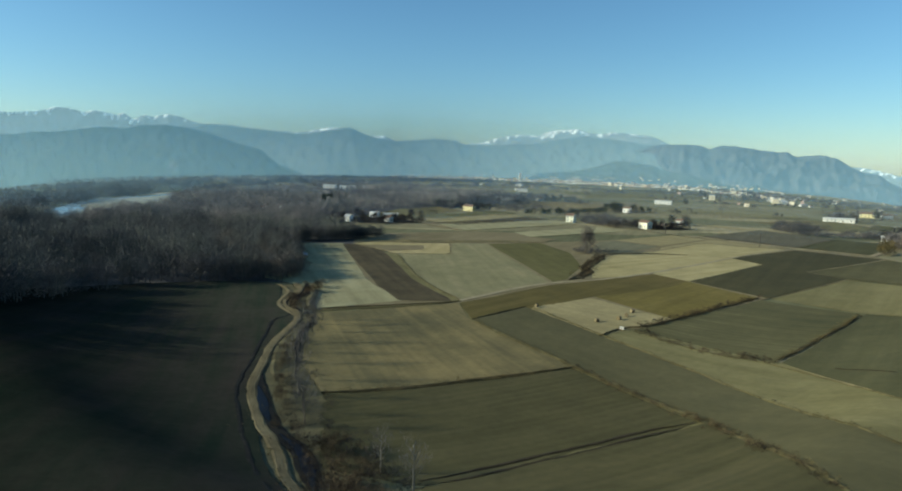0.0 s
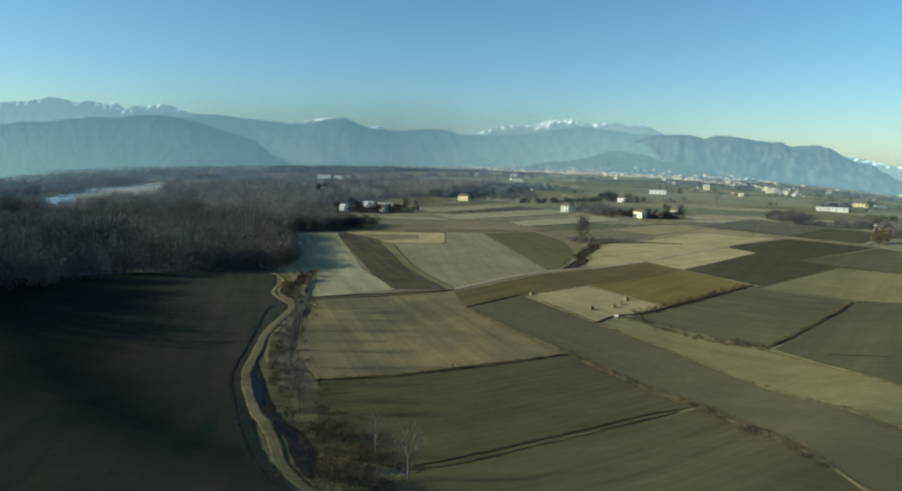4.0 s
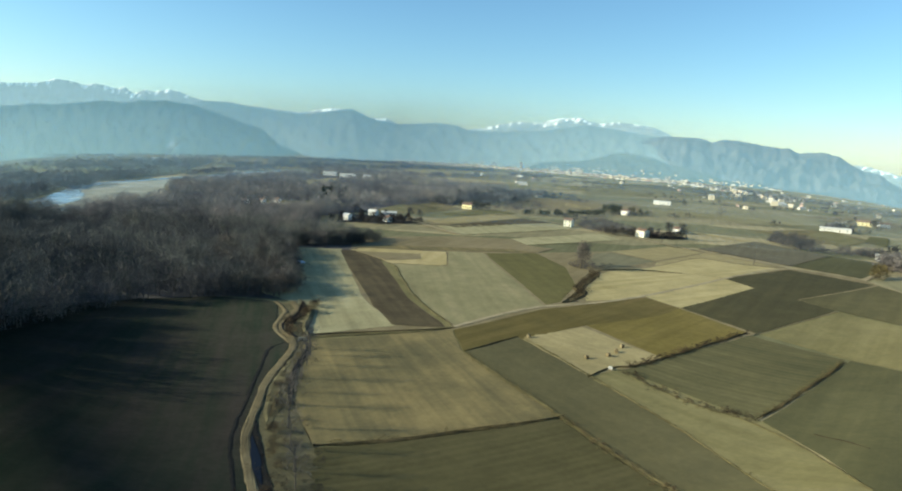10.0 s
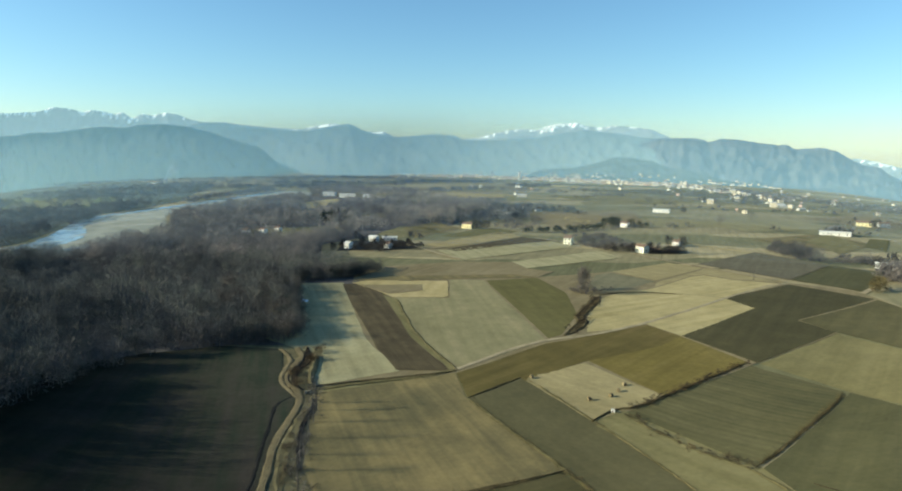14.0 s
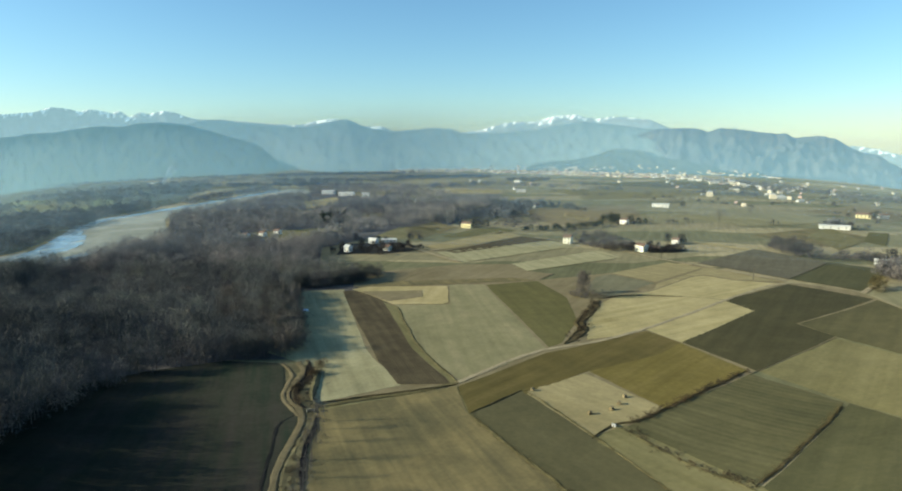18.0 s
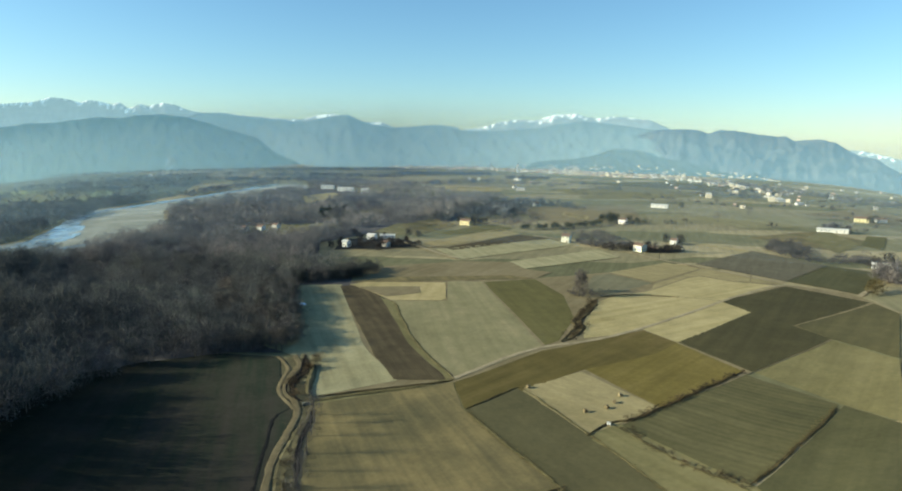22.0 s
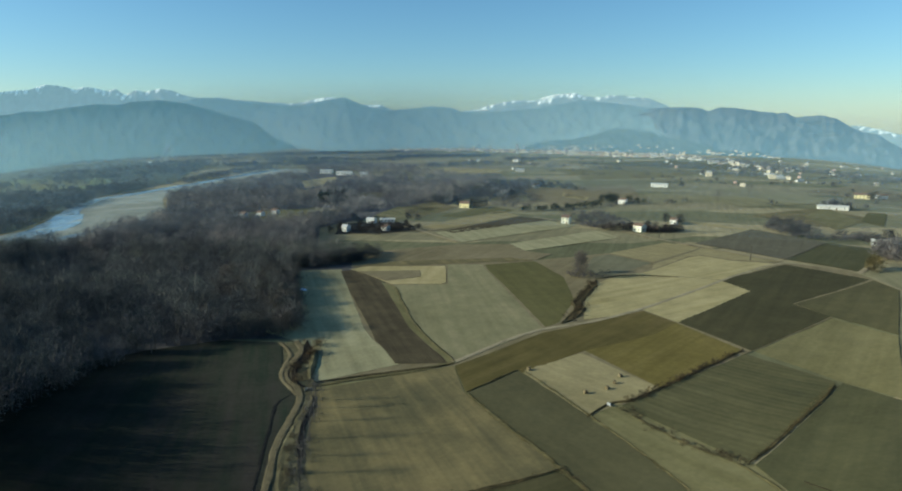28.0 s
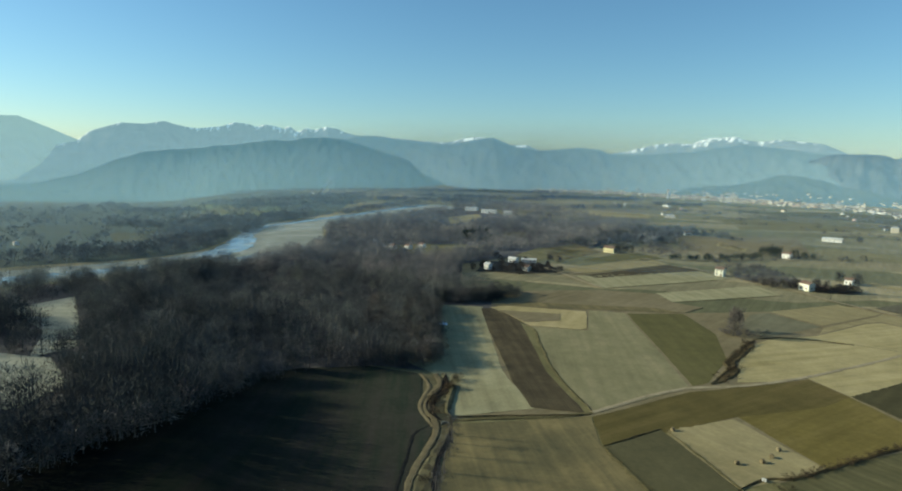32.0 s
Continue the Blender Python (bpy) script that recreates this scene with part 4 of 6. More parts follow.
BUSHY = dict(twigs=70, limbs=3, wide=0.6, low=0.03, blade=(0.3, 0.035))
lit_woods("creek_brush", along(1, [(89, 340), (79, 318.7), (69.3, 299.6), (68.9, 288.2), (60, 272.4)], 110, 2.0, 0.7, 2.2), range(60, 63), M_brush, "rusty brown brush filling the creek", "brush", **BUSHY)
lit_woods("ditch_brush", along(2, [(63, 182.5), (76, 190.6), (91, 200.5), (109, 212.5), (127, 223)], 110, 0.7, 0.7, 1.8) + along(3, [(59, 177), (64, 167), (74, 151), (86, 139.5)], 70, 1.2, 0.5, 1.5), range(63, 66), M_brush, "low rusty brush along the ditch", "brush", **BUSHY)
lit_woods("track_brush", fill(9, 58, [(-29, 94.7), (-21, 92.3), (-13, 88.7), (-6, 74.0), (-8, 62.4), (-20, 62.4)], 1.0, 2.8) + along(4, [(-56, 240), (-56, 222), (-58, 208), (-51, 196)], 40, 1.5, 1.5, 3.2) + along(5, [(-44, 176), (-46, 160), (-42, 138), (-37, 117.1), (-32, 98.2)], 55, 1.5, 0.8, 2.2), range(66, 70), M_brush, "rusty brown brush beside the track", "brush", twigs=330, limbs=6, wide=0.6, low=0.03, blade=(0.2, 0.011))
lit_woods("dark_brush", fill(10, 34, [(-28, 93), (-20, 91), (-12, 86), (-5, 74), (-8, 62), (-20, 62)], 1.0, 2.6) + along(45, [(-46, 190), (-43, 168), (-42, 150), (-35, 131), (-27, 112)], 60, 2.2, 0.5, 1.6) + along(46, [(-30, 112), (-24, 100), (-16, 92)], 26, 3.0, 0.6, 1.6), range(86, 89), M_darkwood, "dark low scrub between the track and the meadow", "brush", twigs=200, limbs=5, wide=0.6, low=0.03, blade=(0.2, 0.012))
lit_woods("scrub", fill(12, 110, [(130, 582), (170, 555), (172, 530), (150, 524), (130, 548), (124, 566)], 2.0, 5) + fill(14, 130, [(46, 702), (106, 834), (133, 757), (80, 666)], 2.5, 5) + fill(15, 110, [(121, 617), (164, 637), (182, 575), (178, 545), (148, 573)], 2.0, 5) + fill(13, 46, [(80, 349), (98, 352), (104, 364), (86, 370), (76, 360)], 1.0, 2.6) + along(6, [(322, 495), (345, 478), (385, 478), (430, 455)], 90, 5, 2, 4.5) + along(7, [(370, 388), (385, 410), (420, 430)], 50, 6, 4, 9), range(70, 74), M_wood2, "grey-brown leafless scrub", "scrub", **BUSHY)
lit_woods("verge_tussocks", along(31, [(33, 141), (43, 118.5), (51, 101), (56, 79), (57, 60)], 120, 0.7, 0.5, 1.1), range(83, 86), M_brush, "dark rusty tussocks along the grass verge", "brush", **BUSHY)
lit_woods("grass_tufts", along(8, [(8, 191), (20, 167), (32.5, 143), (43.3, 119.4), (52, 102.2), (57, 80), (58, 60)], 700, 0.8, 0.25, 0.55) + along(9, track, 420, 2.2, 0.2, 0.55) + along(10, [(30, 211), (51.9, 162.3), (64, 131), (74.3, 97), (79.8, 70)], 260, 0.4, 0.25, 0.6) + along(13, [(32, 143), (9, 134), (-28.5, 120)], 200, 0.9, 0.3, 0.7) + along(14, [(88, 139), (151, 182)], 220, 0.9, 0.3, 0.8), range(80, 83), M_straw, "tufts of dry yellow grass on the verges", "grass", twigs=30, limbs=1, wide=0.9, low=0.02, blade=(0.6, 0.03))

lit_woods("thicket", fill(19, 130, [(311, 530), (316, 505), (330, 482), (362, 515), (372, 560), (350, 580)], 4, 8) + along(15, [(375, 485), (420, 470)], 40, 5, 3, 6), range(74, 77), M_thicket, "dark grey leafless thicket in the fields", "thicket", twigs=130, limbs=5, wide=0.5, low=0.04, blade=(0.2, 0.02))

lit_woods("wood_fringe", along(41, [(-74, 256), (-80, 290), (-91, 327), (-108, 368)], 36, 2.0, 6, 10) + along(42, [(-115, 384), (-97, 389), (-81, 394), (-65, 402)], 80, 2.5, 5, 9) + along(43, [(-65, 402), (-52, 421), (-70, 440)], 40, 3, 4, 8), range(90, 95), M_dark_shaded, "dense dark trees fringing the pale field", "woodland", twigs=300, limbs=8, wide=0.42, low=0.05, blade=(0.14, 0.014))

# single trees
def tree_thing(seed, h, crown_mat, trunk_mat, label, **kw):
    top = tagged(new("tree"), label, "tree")
    tv, tf, cv, cf = bare_tree(seed, h, **kw)
    numpy_mesh("trunk", tv, tf, trunk_mat, top)
    numpy_mesh("crown", cv, cf, crown_mat, top)
    return top


def plant(master, spots, group="", seed=1):
    r = random.Random(seed)
    for i, (x, y, k) in enumerate(spots):
        m = Matrix.Translation(land(x, y, 0.2)) @ pose(0, 0, 0, 0, 0, r.uniform(0, 360)) @ Matrix.Scale(k, 4)
        if i == 0:
            master.matrix_world = m
        else:
            copy_thing(master, Matrix.Translation(m.translation) @ m.to_euler().to_matrix().to_4x4()).scale = (k, k, k)
    for o in scene.objects:
        if group and o.get("label") == master.get("label"):
            tagged(o, group=group)


def conifer(seed, h, label):
    """A dark evergreen: tiers of drooping sprays round a straight trunk."""
    top = tagged(new("evergreen_tree"), label, "tree")
    v, f = cone_tube((0, 0, -0.5), (0, 0, h), h * 0.02, h * 0.003, 5)
    numpy_mesh("trunk", v, f, M_bark, top)
    r = np.random.RandomState(seed)
    n = 260
    z = h * (0.08 + 0.9 * r.rand(n) ** 1.2)
    a = r.rand(n) * 6.283
    rad = (h - z) * 0.32 * r.uniform(0.5, 1.1, n) + 0.15
    c = np.stack([np.cos(a) * rad * 0.3, np.sin(a) * rad * 0.3, z], 1)
    e = np.stack([np.cos(a) * rad, np.sin(a) * rad, z - rad * 0.25], 1)
    s = np.stack([-np.sin(a), np.cos(a), r.uniform(-0.4, 0.4, n)], 1) * (h * 0.045)
    cv = np.stack([c, e - s, e + s], 1).reshape(-1, 3)
    numpy_mesh("crown", cv, np.arange(n * 3).reshape(-1, 3), M_pine, top)
    return top


rt = random.Random(77)
thin = dict(twigs=420, limbs=12, wide=0.24, low=0.25, blade=(0.1, 0.0025))
for i, (x, y, h) in enumerate([(-44.5, 186, 9), (-43, 180, 10), (-42, 171, 9), (-41, 160, 11), (-40, 150, 8), (-39, 141, 10), (-36.5, 128, 11), (-33, 117.1, 9), (-30, 107.5, 8), (-28, 100.5, 9)]):
    plant(tree_thing(100 + i, h, M_wood2, M_bark, "thin leafless tree beside the dirt track", **thin), [(x, y, 1)], "trees along the track", i)
for i, (x, y, h) in enumerate([(-11.2, 81.0, 7), (-5.4, 71.0, 8)]):
    plant(tree_thing(120 + i, h, M_wood2, M_pale_bark, "slim pale-barked leafless young tree", **thin), [(x, y, 1)], "", i)
plant(tree_thing(130, 14, M_rustwood, M_bark, "tall leafless tree standing at the creek", twigs=700, limbs=14, wide=0.2, low=0.15, blade=(0.13, 0.0085)), [(82.5, 353, 1.15), (85.5, 363, 0.95)], "", 3)
plant(tree_thing(131, 13, M_wood2, M_bark, "lone leafless tree in open fields", twigs=200, limbs=9, wide=0.3, low=0.2, blade=(0.14, 0.009)), [(363, 748, 1.2), (464, 846, 0.9), (344, 483, 0.8), (400, 470, 0.9), (150, 560, 0.7)], "", 4)
edge_spots = along(21, [(-222, 45), (-184, 104), (-165, 155), (-151, 186), (-139, 213), (-121, 235), (-100, 246), (-80, 251), (-74, 262), (-82, 293), (-94, 330), (-109, 372), (-88, 388), (-59, 404)], 150, 3.0, 0.75, 1.15)
for i in range(5):
    plant(tree_thing(140 + i, 9.5, M_dark_shaded if i % 2 else M_wood2, M_bark, "leafless tree at the edge of the wood", twigs=230, limbs=9, wide=0.36, low=0.1, blade=(0.14, 0.009)), edge_spots[i::5], "trees at the wood's edge", 10 + i)
west_yard = [(182, 512, 0.4), (187, 513, 0.55), (193, 513, 0.5), (199, 514, 0.55), (205, 516, 0.5), (211, 518, 0.55), (217, 521, 0.5), (185, 518, 0.5), (203, 520, 0.5), (231, 558, 0.5), (-86, 518, 0.4), (-82, 540, 0.55), (-70, 536, 0.7), (-60, 526, 0.6), (-52, 530, 0.7), (-42, 532, 0.6), (-26, 534, 0.5), (-64, 580, 0.5), (-88, 575, 0.6), (-40, 597, 0.6), (-30, 592, 0.5), (28, 684, 0.8), (34, 682, 0.8), (44, 690, 0.8), (14, 694, 0.8)]
east_yard = [(200, 522, 0.5), (209, 526, 0.5), (186, 530, 0.7), (214, 530, 0.5), (150, 520, 0.5), (162, 521, 0.5), (144, 526, 0.5), (-80, 528, 0.4), (-72, 525, 0.45), (-50, 526, 0.45), (-30, 528, 0.45), (-47, 540, 0.55), (-64, 548, 0.55), (-38, 548, 0.55), (-98, 530, 0.6), (-74, 514, 0.6), (-61, 508, 0.6), (-44, 523, 0.7), (-94, 591, 0.7), (-118, 600, 0.9), (-66, 530, 0.4), (-84, 556, 0.6), (-40, 560, 0.5), (-35, 535, 0.4), (-100, 540, 0.6), (-104, 515, 0.6), (158, 525, 0.6)]
far_yards = [(150, 530, 0.6), (168, 524, 0.7), (165, 519, 0.5), (196, 532, 0.6), (205, 528, 0.5), (190, 535, 0.6), (235, 566, 0.8), (221, 570, 0.8), (125, 940, 0.9), (150, 930, 0.9), (105, 945, 0.9), (160, 915, 0.8), (30, 700, 0.8), (38, 690, 0.7), (700, 820, 0.9), (725, 835, 1.0), (545, 690, 0.8), (385, 935, 0.9), (400, 455, 0.8), (425, 445, 0.9), (430, 462, 1.0), (395, 440, 0.8)]
farm_spots = west_yard + east_yard + far_yards
for i in range(3):
    plant(tree_thing(150 + i, 10, M_darkwood, M_bark, "dark leafless tree beside farm buildings", twigs=420, limbs=8, wide=0.42, low=0.05, blade=(0.17, 0.026)), farm_spots[i::3], "trees round the farms", 20 + i)
row = [(82.7 + 101 * t + rt.gauss(0, 3), 656 + 46 * t * t + rt.gauss(0, 3), rt.uniform(0.6, 1.0)) for t in [i / 30 for i in range(31)]]
for i in range(2):
    plant(tree_thing(160 + i, 6.5, M_pine, M_bark, "dark round evergreen tree in a long row", twigs=330, limbs=8, wide=0.5, low=0.04, blade=(0.2, 0.03)), row[i::2], "row of dark evergreens", 30 + i)
plant(tree_thing(165, 10, M_pine, M_bark, "dark evergreen tree round a white house", twigs=420, limbs=9, wide=0.36, low=0.04, blade=(0.16, 0.024)), [(202, 730, 1), (207, 735, 1.1), (211, 728, 0.9), (229, 724, 0.9), (238, 722, 0.7), (247, 720, 0.6), (213, 738, 1), (198, 738, 0.9), (194, 733, 0.8), (205, 727, 0.8)], "evergreens round the house", 33)
plant(tree_thing(167, 12, M_pine, M_bark, "dark evergreen standing in the woodland", twigs=420, limbs=9, wide=0.36, low=0.04, blade=(0.16, 0.026)), [(-160, 742, 1), (-154, 738, 1.1), (-148, 735, 0.9), (-142, 733, 0.9), (-157, 750, 1), (-150, 748, 1), (-145, 800, 0.8), (-131, 742, 0.7), (-164, 748, 0.9)], "evergreens in the woodland", 36)
plant(conifer(166, 15, "tall dark evergreen in the woodland"), [(-165, 759, 1), (-158, 770, 1.1), (-151, 786, 1), (-170, 775, 0.9), (-160, 790, 0.8)], "evergreens in the woodland", 34)
plant(tree_thing(170, 8, M_straw, M_bark, "round ochre-leaved tree by the road", twigs=420, limbs=9, wide=0.5, low=0.05, blade=(0.16, 0.03)), [(318, 357, 1.0), (325, 362, 0.9), (312, 352, 0.7)], "ochre trees by the road", 35)

# ---- river ----
M_water, n_, l_, b_ = material("river_water", 0.16, 0, 0.5)
rip = n_.new("ShaderNodeBump")
rip.inputs["Strength"].default_value, rip.inputs["Distance"].default_value = 0.15, 0.2
l_.new(noise_of(n_, l_, n_.new("ShaderNodeNewGeometry").outputs["Position"], 0.4, 4), rip.inputs["Height"])
l_.new(rip.outputs[0], b_.inputs["Normal"])
# pale blue base: part of the sky's reflection is put into the colour
wc = ramp(n_, [(0.35, (0.20, 0.29, 0.34)), (0.65, (0.42, 0.5, 0.53))])
l_.new(noise_of(n_, l_, n_.new("ShaderNodeNewGeometry").outputs["Position"], 0.02, 5), wc.inputs[0])
l_.new(wc.outputs[0], b_.inputs["Base Color"])
M_gravel = soil("river_gravel", (0.150, 0.155, 0.120), (0.270, 0.272, 0.222), (0.400, 0.390, 0.330), 60, patch=0.02)
M_sand = soil("pale_sand", (0.235, 0.232, 0.170), (0.300, 0.290, 0.215), (0.370, 0.355, 0.270), 60, patch=0.04)
RIVER_N = [(-580, 60), (-545, 250), (-520, 320), (-470, 390), (-405, 454), (-362, 467), (-329, 513), (-315, 573), (-312, 624), (-370, 720), (-432, 837), (-441, 952), (-356, 1041), (-309, 1358)]
RIVER_F = [(-409, 1470), (-442, 1217), (-485, 1076), (-500, 1006), (-545, 877), (-530, 760), (-502, 697), (-480, 559), (-520, 516), (-600, 380), (-640, 300), (-680, 60)]
field("gravel_bank", RIVER_N + RIVER_F, M_gravel, "broad pale gravel river bed", 0.15, 14)
ribbon("water_3", [(-600, 60), (-590, 200), (-560, 320), (-500, 430), (-468, 500), (-466, 560), (-480, 620), (-503, 690), (-530, 750), (-552, 835), (-525, 900), (-500, 985), (-478, 1060), (-455, 1200), (-418, 1430)], [(-17, 0.3), (-6, 0.34), (6, 0.34), (14, 0.3)], M_water, "shallow blue river water", "river", 8, 3.0)
ribbon("water_4", [(-452, 455), (-440, 500), (-435, 545), (-440, 590), (-470, 640), (-496, 690)], [(-20, 0.31), (-6, 0.36), (6, 0.36), (20, 0.31)], M_water, "shallow side pool of blue water", "river", 6, 3.0)
ribbon("water_5", [(-425, 470), (-390, 505), (-362, 540), (-345, 575), (-345, 620)], [(-7.5, 0.3), (-2, 0.32), (2, 0.32), (7, 0.3)], M_water, "narrow side channel of blue water", "river", 6, 1.2)
for i, g in enumerate(CLEAR[:2]):
    field("sand_%d" % (i + 1), g, M_sand, "pale bare sand clearing in the wood", 0.25)

# ---- houses ----
M_white = plain("white_plaster", (0.7, 0.67, 0.6), 0.85, spread=0.15)
M_ivory = plain("ivory_plaster", (0.78, 0.74, 0.58), 0.85, spread=0.12)
M_yellow = plain("yellow_plaster", (0.72, 0.62, 0.33), 0.85)
M_tile = plain("clay_tiles", (0.18, 0.115, 0.08), 0.9, spread=0.3, scale=0.8)
M_sheet = plain("pale_roof_sheet", (0.58, 0.56, 0.5), 0.65)
M_glass = plain("dark_window", (0.03, 0.035, 0.04), 0.2)
M_door = plain("brown_door", (0.12, 0.07, 0.04), 0.7)


def box(bm, x0, y0, z0, x1, y1, z1):
    vs = [bm.verts.new((x, y, z)) for z in (z0, z1) for x, y in ((x0, y0), (x1, y0), (x1, y1), (x0, y1))]
    for f in ((3, 2, 1, 0), (4, 5, 6, 7), (0, 1, 5, 4), (1, 2, 6, 5), (2, 3, 7, 6), (3, 0, 4, 7)):
        bm.faces.new([vs[i] for i in f])


def house(x, y, turn, w, d, h, roof_h, wall_mat, roof_mat, label, category="house", group="", storeys=2, windows=4):
    """w along the ridge, d across."""
    top = new("house" if category == "house" else "farm_building")
    top.matrix_world = Matrix.Translation(land(x, y, 0.1)) @ pose(0, 0, 0, 0, 0, turn)
    tagged(top, label, category, group)
    bm = bmesh.new()
    a, b = w / 2, d / 2
    pts = [(-b, -1.0), (b, -1.0), (b, h), (0, h + roof_h), (-b, h)]
    e0 = [bm.verts.new((-a, py, pz)) for py, pz in pts]
    e1 = [bm.verts.new((a, py, pz)) for py, pz in pts]
    bm.faces.new(e0)
    bm.faces.new(e1[::-1])
    for i in range(5):
        j = (i + 1) % 5
        bm.faces.new([e0[i], e1[i], e1[j], e0[j]])
    bmesh.ops.recalc_face_normals(bm, faces=bm.faces[:])
    part("wall", bm, wall_mat, top)
    bm = bmesh.new()
    o, th = 0.5, 0.22
    sl = roof_h / b
    for s in (-1, 1):
        q = [(0, h + roof_h + 0.05), (s * (b + o), h - o * sl + 0.05), (s * (b + o), h - o * sl + 0.05 + th), (0, h + roof_h + 0.05 + th)]
        f0 = [bm.verts.new((-a - o, py, pz)) for py, pz in q]
        f1 = [bm.verts.new((a + o, py, pz)) for py, pz in q]
        bm.faces.new(f0)
        bm.faces.new(f1[::-1])
        for i in range(4):
            j = (i + 1) % 4
            bm.faces.new([f0[i], f1[i], f1[j], f0[j]])
    bmesh.ops.recalc_face_normals(bm, faces=bm.faces[:])
    roof = part("roof", bm, roof_mat, top)
    if category == "house":
        bm = bmesh.new()
        cx, cy = a * 0.45, b * 0.35
        zt = h + roof_h * 0.65
        box(bm, cx - 0.28, cy - 0.28, zt - 0.4, cx + 0.28, cy + 0.28, zt + 1.5)
        box(bm, cx - 0.36, cy - 0.36, zt + 1.5, cx + 0.36, cy + 0.36, zt + 1.66)
        part("chimney", bm, M_tile, roof)
    for s in range(storeys):
        z = 1.0 + s * 2.9
        if z + 1.4 > h:
            break
        for i in range(windows):
            px = -a + w * (i + 0.5) / windows
            for side in (-1, 1):
                bm = bmesh.new()
                if s == 0 and i == windows // 2 and side == -1:
                    box(bm, px - 0.55, side * b - 0.04, 0, px + 0.55, side * b + 0.04, 2.1)
                    part("door", bm, M_door, top)
                else:
                    box(bm, px - 0.5, side * b - 0.04, z, px + 0.5, side * b + 0.04, z + 1.4)
                    part("window", bm, M_glass, top)
        for side in (-1, 1):
            bm = bmesh.new()
            box(bm, side * a - 0.04, -0.5, z, side * a + 0.04, 0.5, z + 1.4)
            part("window", bm, M_glass, top)
    return top


FARMS_NEAR = [
    (176, 520, 125, 12, 10, 6.5, 2.0, M_ivory, M_tile, "ivory two-storey farmhouse with clay roof", "house"),
    (187, 524, -20, 17, 9, 3.2, 1.6, M_door, M_tile, "low dark brown barn beside the white farmhouse", "farm shed"),
    (-92, 526, -35, 9, 8, 6.0, 2.0, M_white, M_sheet, "white farmhouse beside the wood", "house"),
    (-75, 573, -25, 13, 8, 5.0, 2.0, M_white, M_sheet, "white farm building with pale roof", "house"),
    (-60, 580, 0, 22, 8, 3.5, 1.5, M_sheet, M_sheet, "long low pale farm shed", "farm shed"),
    (-56, 529, -40, 10, 8, 5.0, 2.0, M_white, M_tile, "small white farmhouse with dark yard", "house"),
    (21, 687, -30, 17, 10, 6.0, 2.5, M_yellow, M_tile, "yellow farmhouse at the wood's edge", "house"),
    (-262, 1261, -8, 36, 14, 8, 2, M_white, M_sheet, "long white barn among trees", "barn"),
    (-212, 1200, -10, 42, 14, 8, 2, M_white, M_sheet, "long white barn among trees", "barn"),
]
FARMS_MID = [
    (-166, 1159, -5, 18, 12, 9, 2, M_white, M_sheet, "white barn among leafless trees", "barn"),
    (226, 562, -40, 8, 7, 5, 2, M_white, M_tile, "small white house with dark trees", "house"),
    (219, 720, -35, 12, 9, 6, 2, M_white, M_tile, "white house in a grove of dark evergreens", "house"),
    (116, 566, -30, 10, 9, 7.5, 2.4, M_ivory, M_tile, "small cream house with orange roof", "house"),
    (120, 951, 0, 14, 10, 6, 2, M_white, M_tile, "white house in a small far hamlet", "house"),
    (138, 922, 20, 14, 9, 5, 2, M_sheet, M_tile, "grey house in a small hamlet", "house"),
    (348, 941, -28, 34, 12, 5, 2, M_white, M_sheet, "long white farm shed in open fields", "farm shed"),
    (514, 688, -25, 42, 10, 4, 1.8, M_white, M_sheet, "long white low farm shed", "farm shed"),
]
FARMS_FAR = [
    (686, 829, -30, 24, 12, 7, 3, M_yellow, M_tile, "bright yellow farmhouse in open fields", "house"),
    (752, 843, -10, 18, 10, 6, 2, M_sheet, M_tile, "dark grey farm building", "house"),
    (410, 450, -30, 18, 9, 3.6, 1.8, M_white, M_sheet, "pale farm building among bushes", "house"),
    (-223.7, 624.6, -30, 9, 8, 5, 2, M_white, M_tile, "small white cabin in the wood", "house"),
    (-206.4, 630.8, -30, 9, 8, 5, 2, M_white, M_tile, "small white cabin in the wood", "house"),
    (-193.8, 646.7, -30, 9, 8, 5, 2, M_white, M_tile, "small pale cabin in the wood", "house"),
]
for x, y, turn, w, d, h, rh, wm, rm, lab, cat in FARMS_NEAR + FARMS_MID + FARMS_FAR:
    k = 0.72 if y > 600 or x > 0 else 0.62
    house(x, y, turn, w * k, d * k, h * 0.8, rh * k, wm, rm, lab, cat, windows=2 if w < 14 else 4)


# ---- the town and scattered far houses ----
def far_house(w, d, h, wall_mat, roof_mat, label, name="town_house"):
    top = tagged(new(name), label, "house", "houses of the town")
    bm = bmesh.new()
    box(bm, -w / 2, -d / 2, -2, w / 2, d / 2, h)
    part("wall", bm, wall_mat, top)
    bm = bmesh.new()
    a, b, k = w / 2 + 0.5, d / 2 + 0.5, d * 0.22
    lo = [bm.verts.new(p) for p in ((-a, -b, h), (a, -b, h), (a, b, h), (-a, b, h))]
    hi = [bm.verts.new(p) for p in ((-a * 0.6, 0, h + k), (a * 0.6, 0, h + k))]
    for f in ((lo[0], lo[1], hi[1], hi[0]), (lo[1], lo[2], hi[1]), (lo[2], lo[3], hi[0], hi[1]), (lo[3], lo[0], hi[0]), tuple(lo[::-1])):
        bm.faces.new(f)
    part("roof", bm, roof_mat, top)
    return top


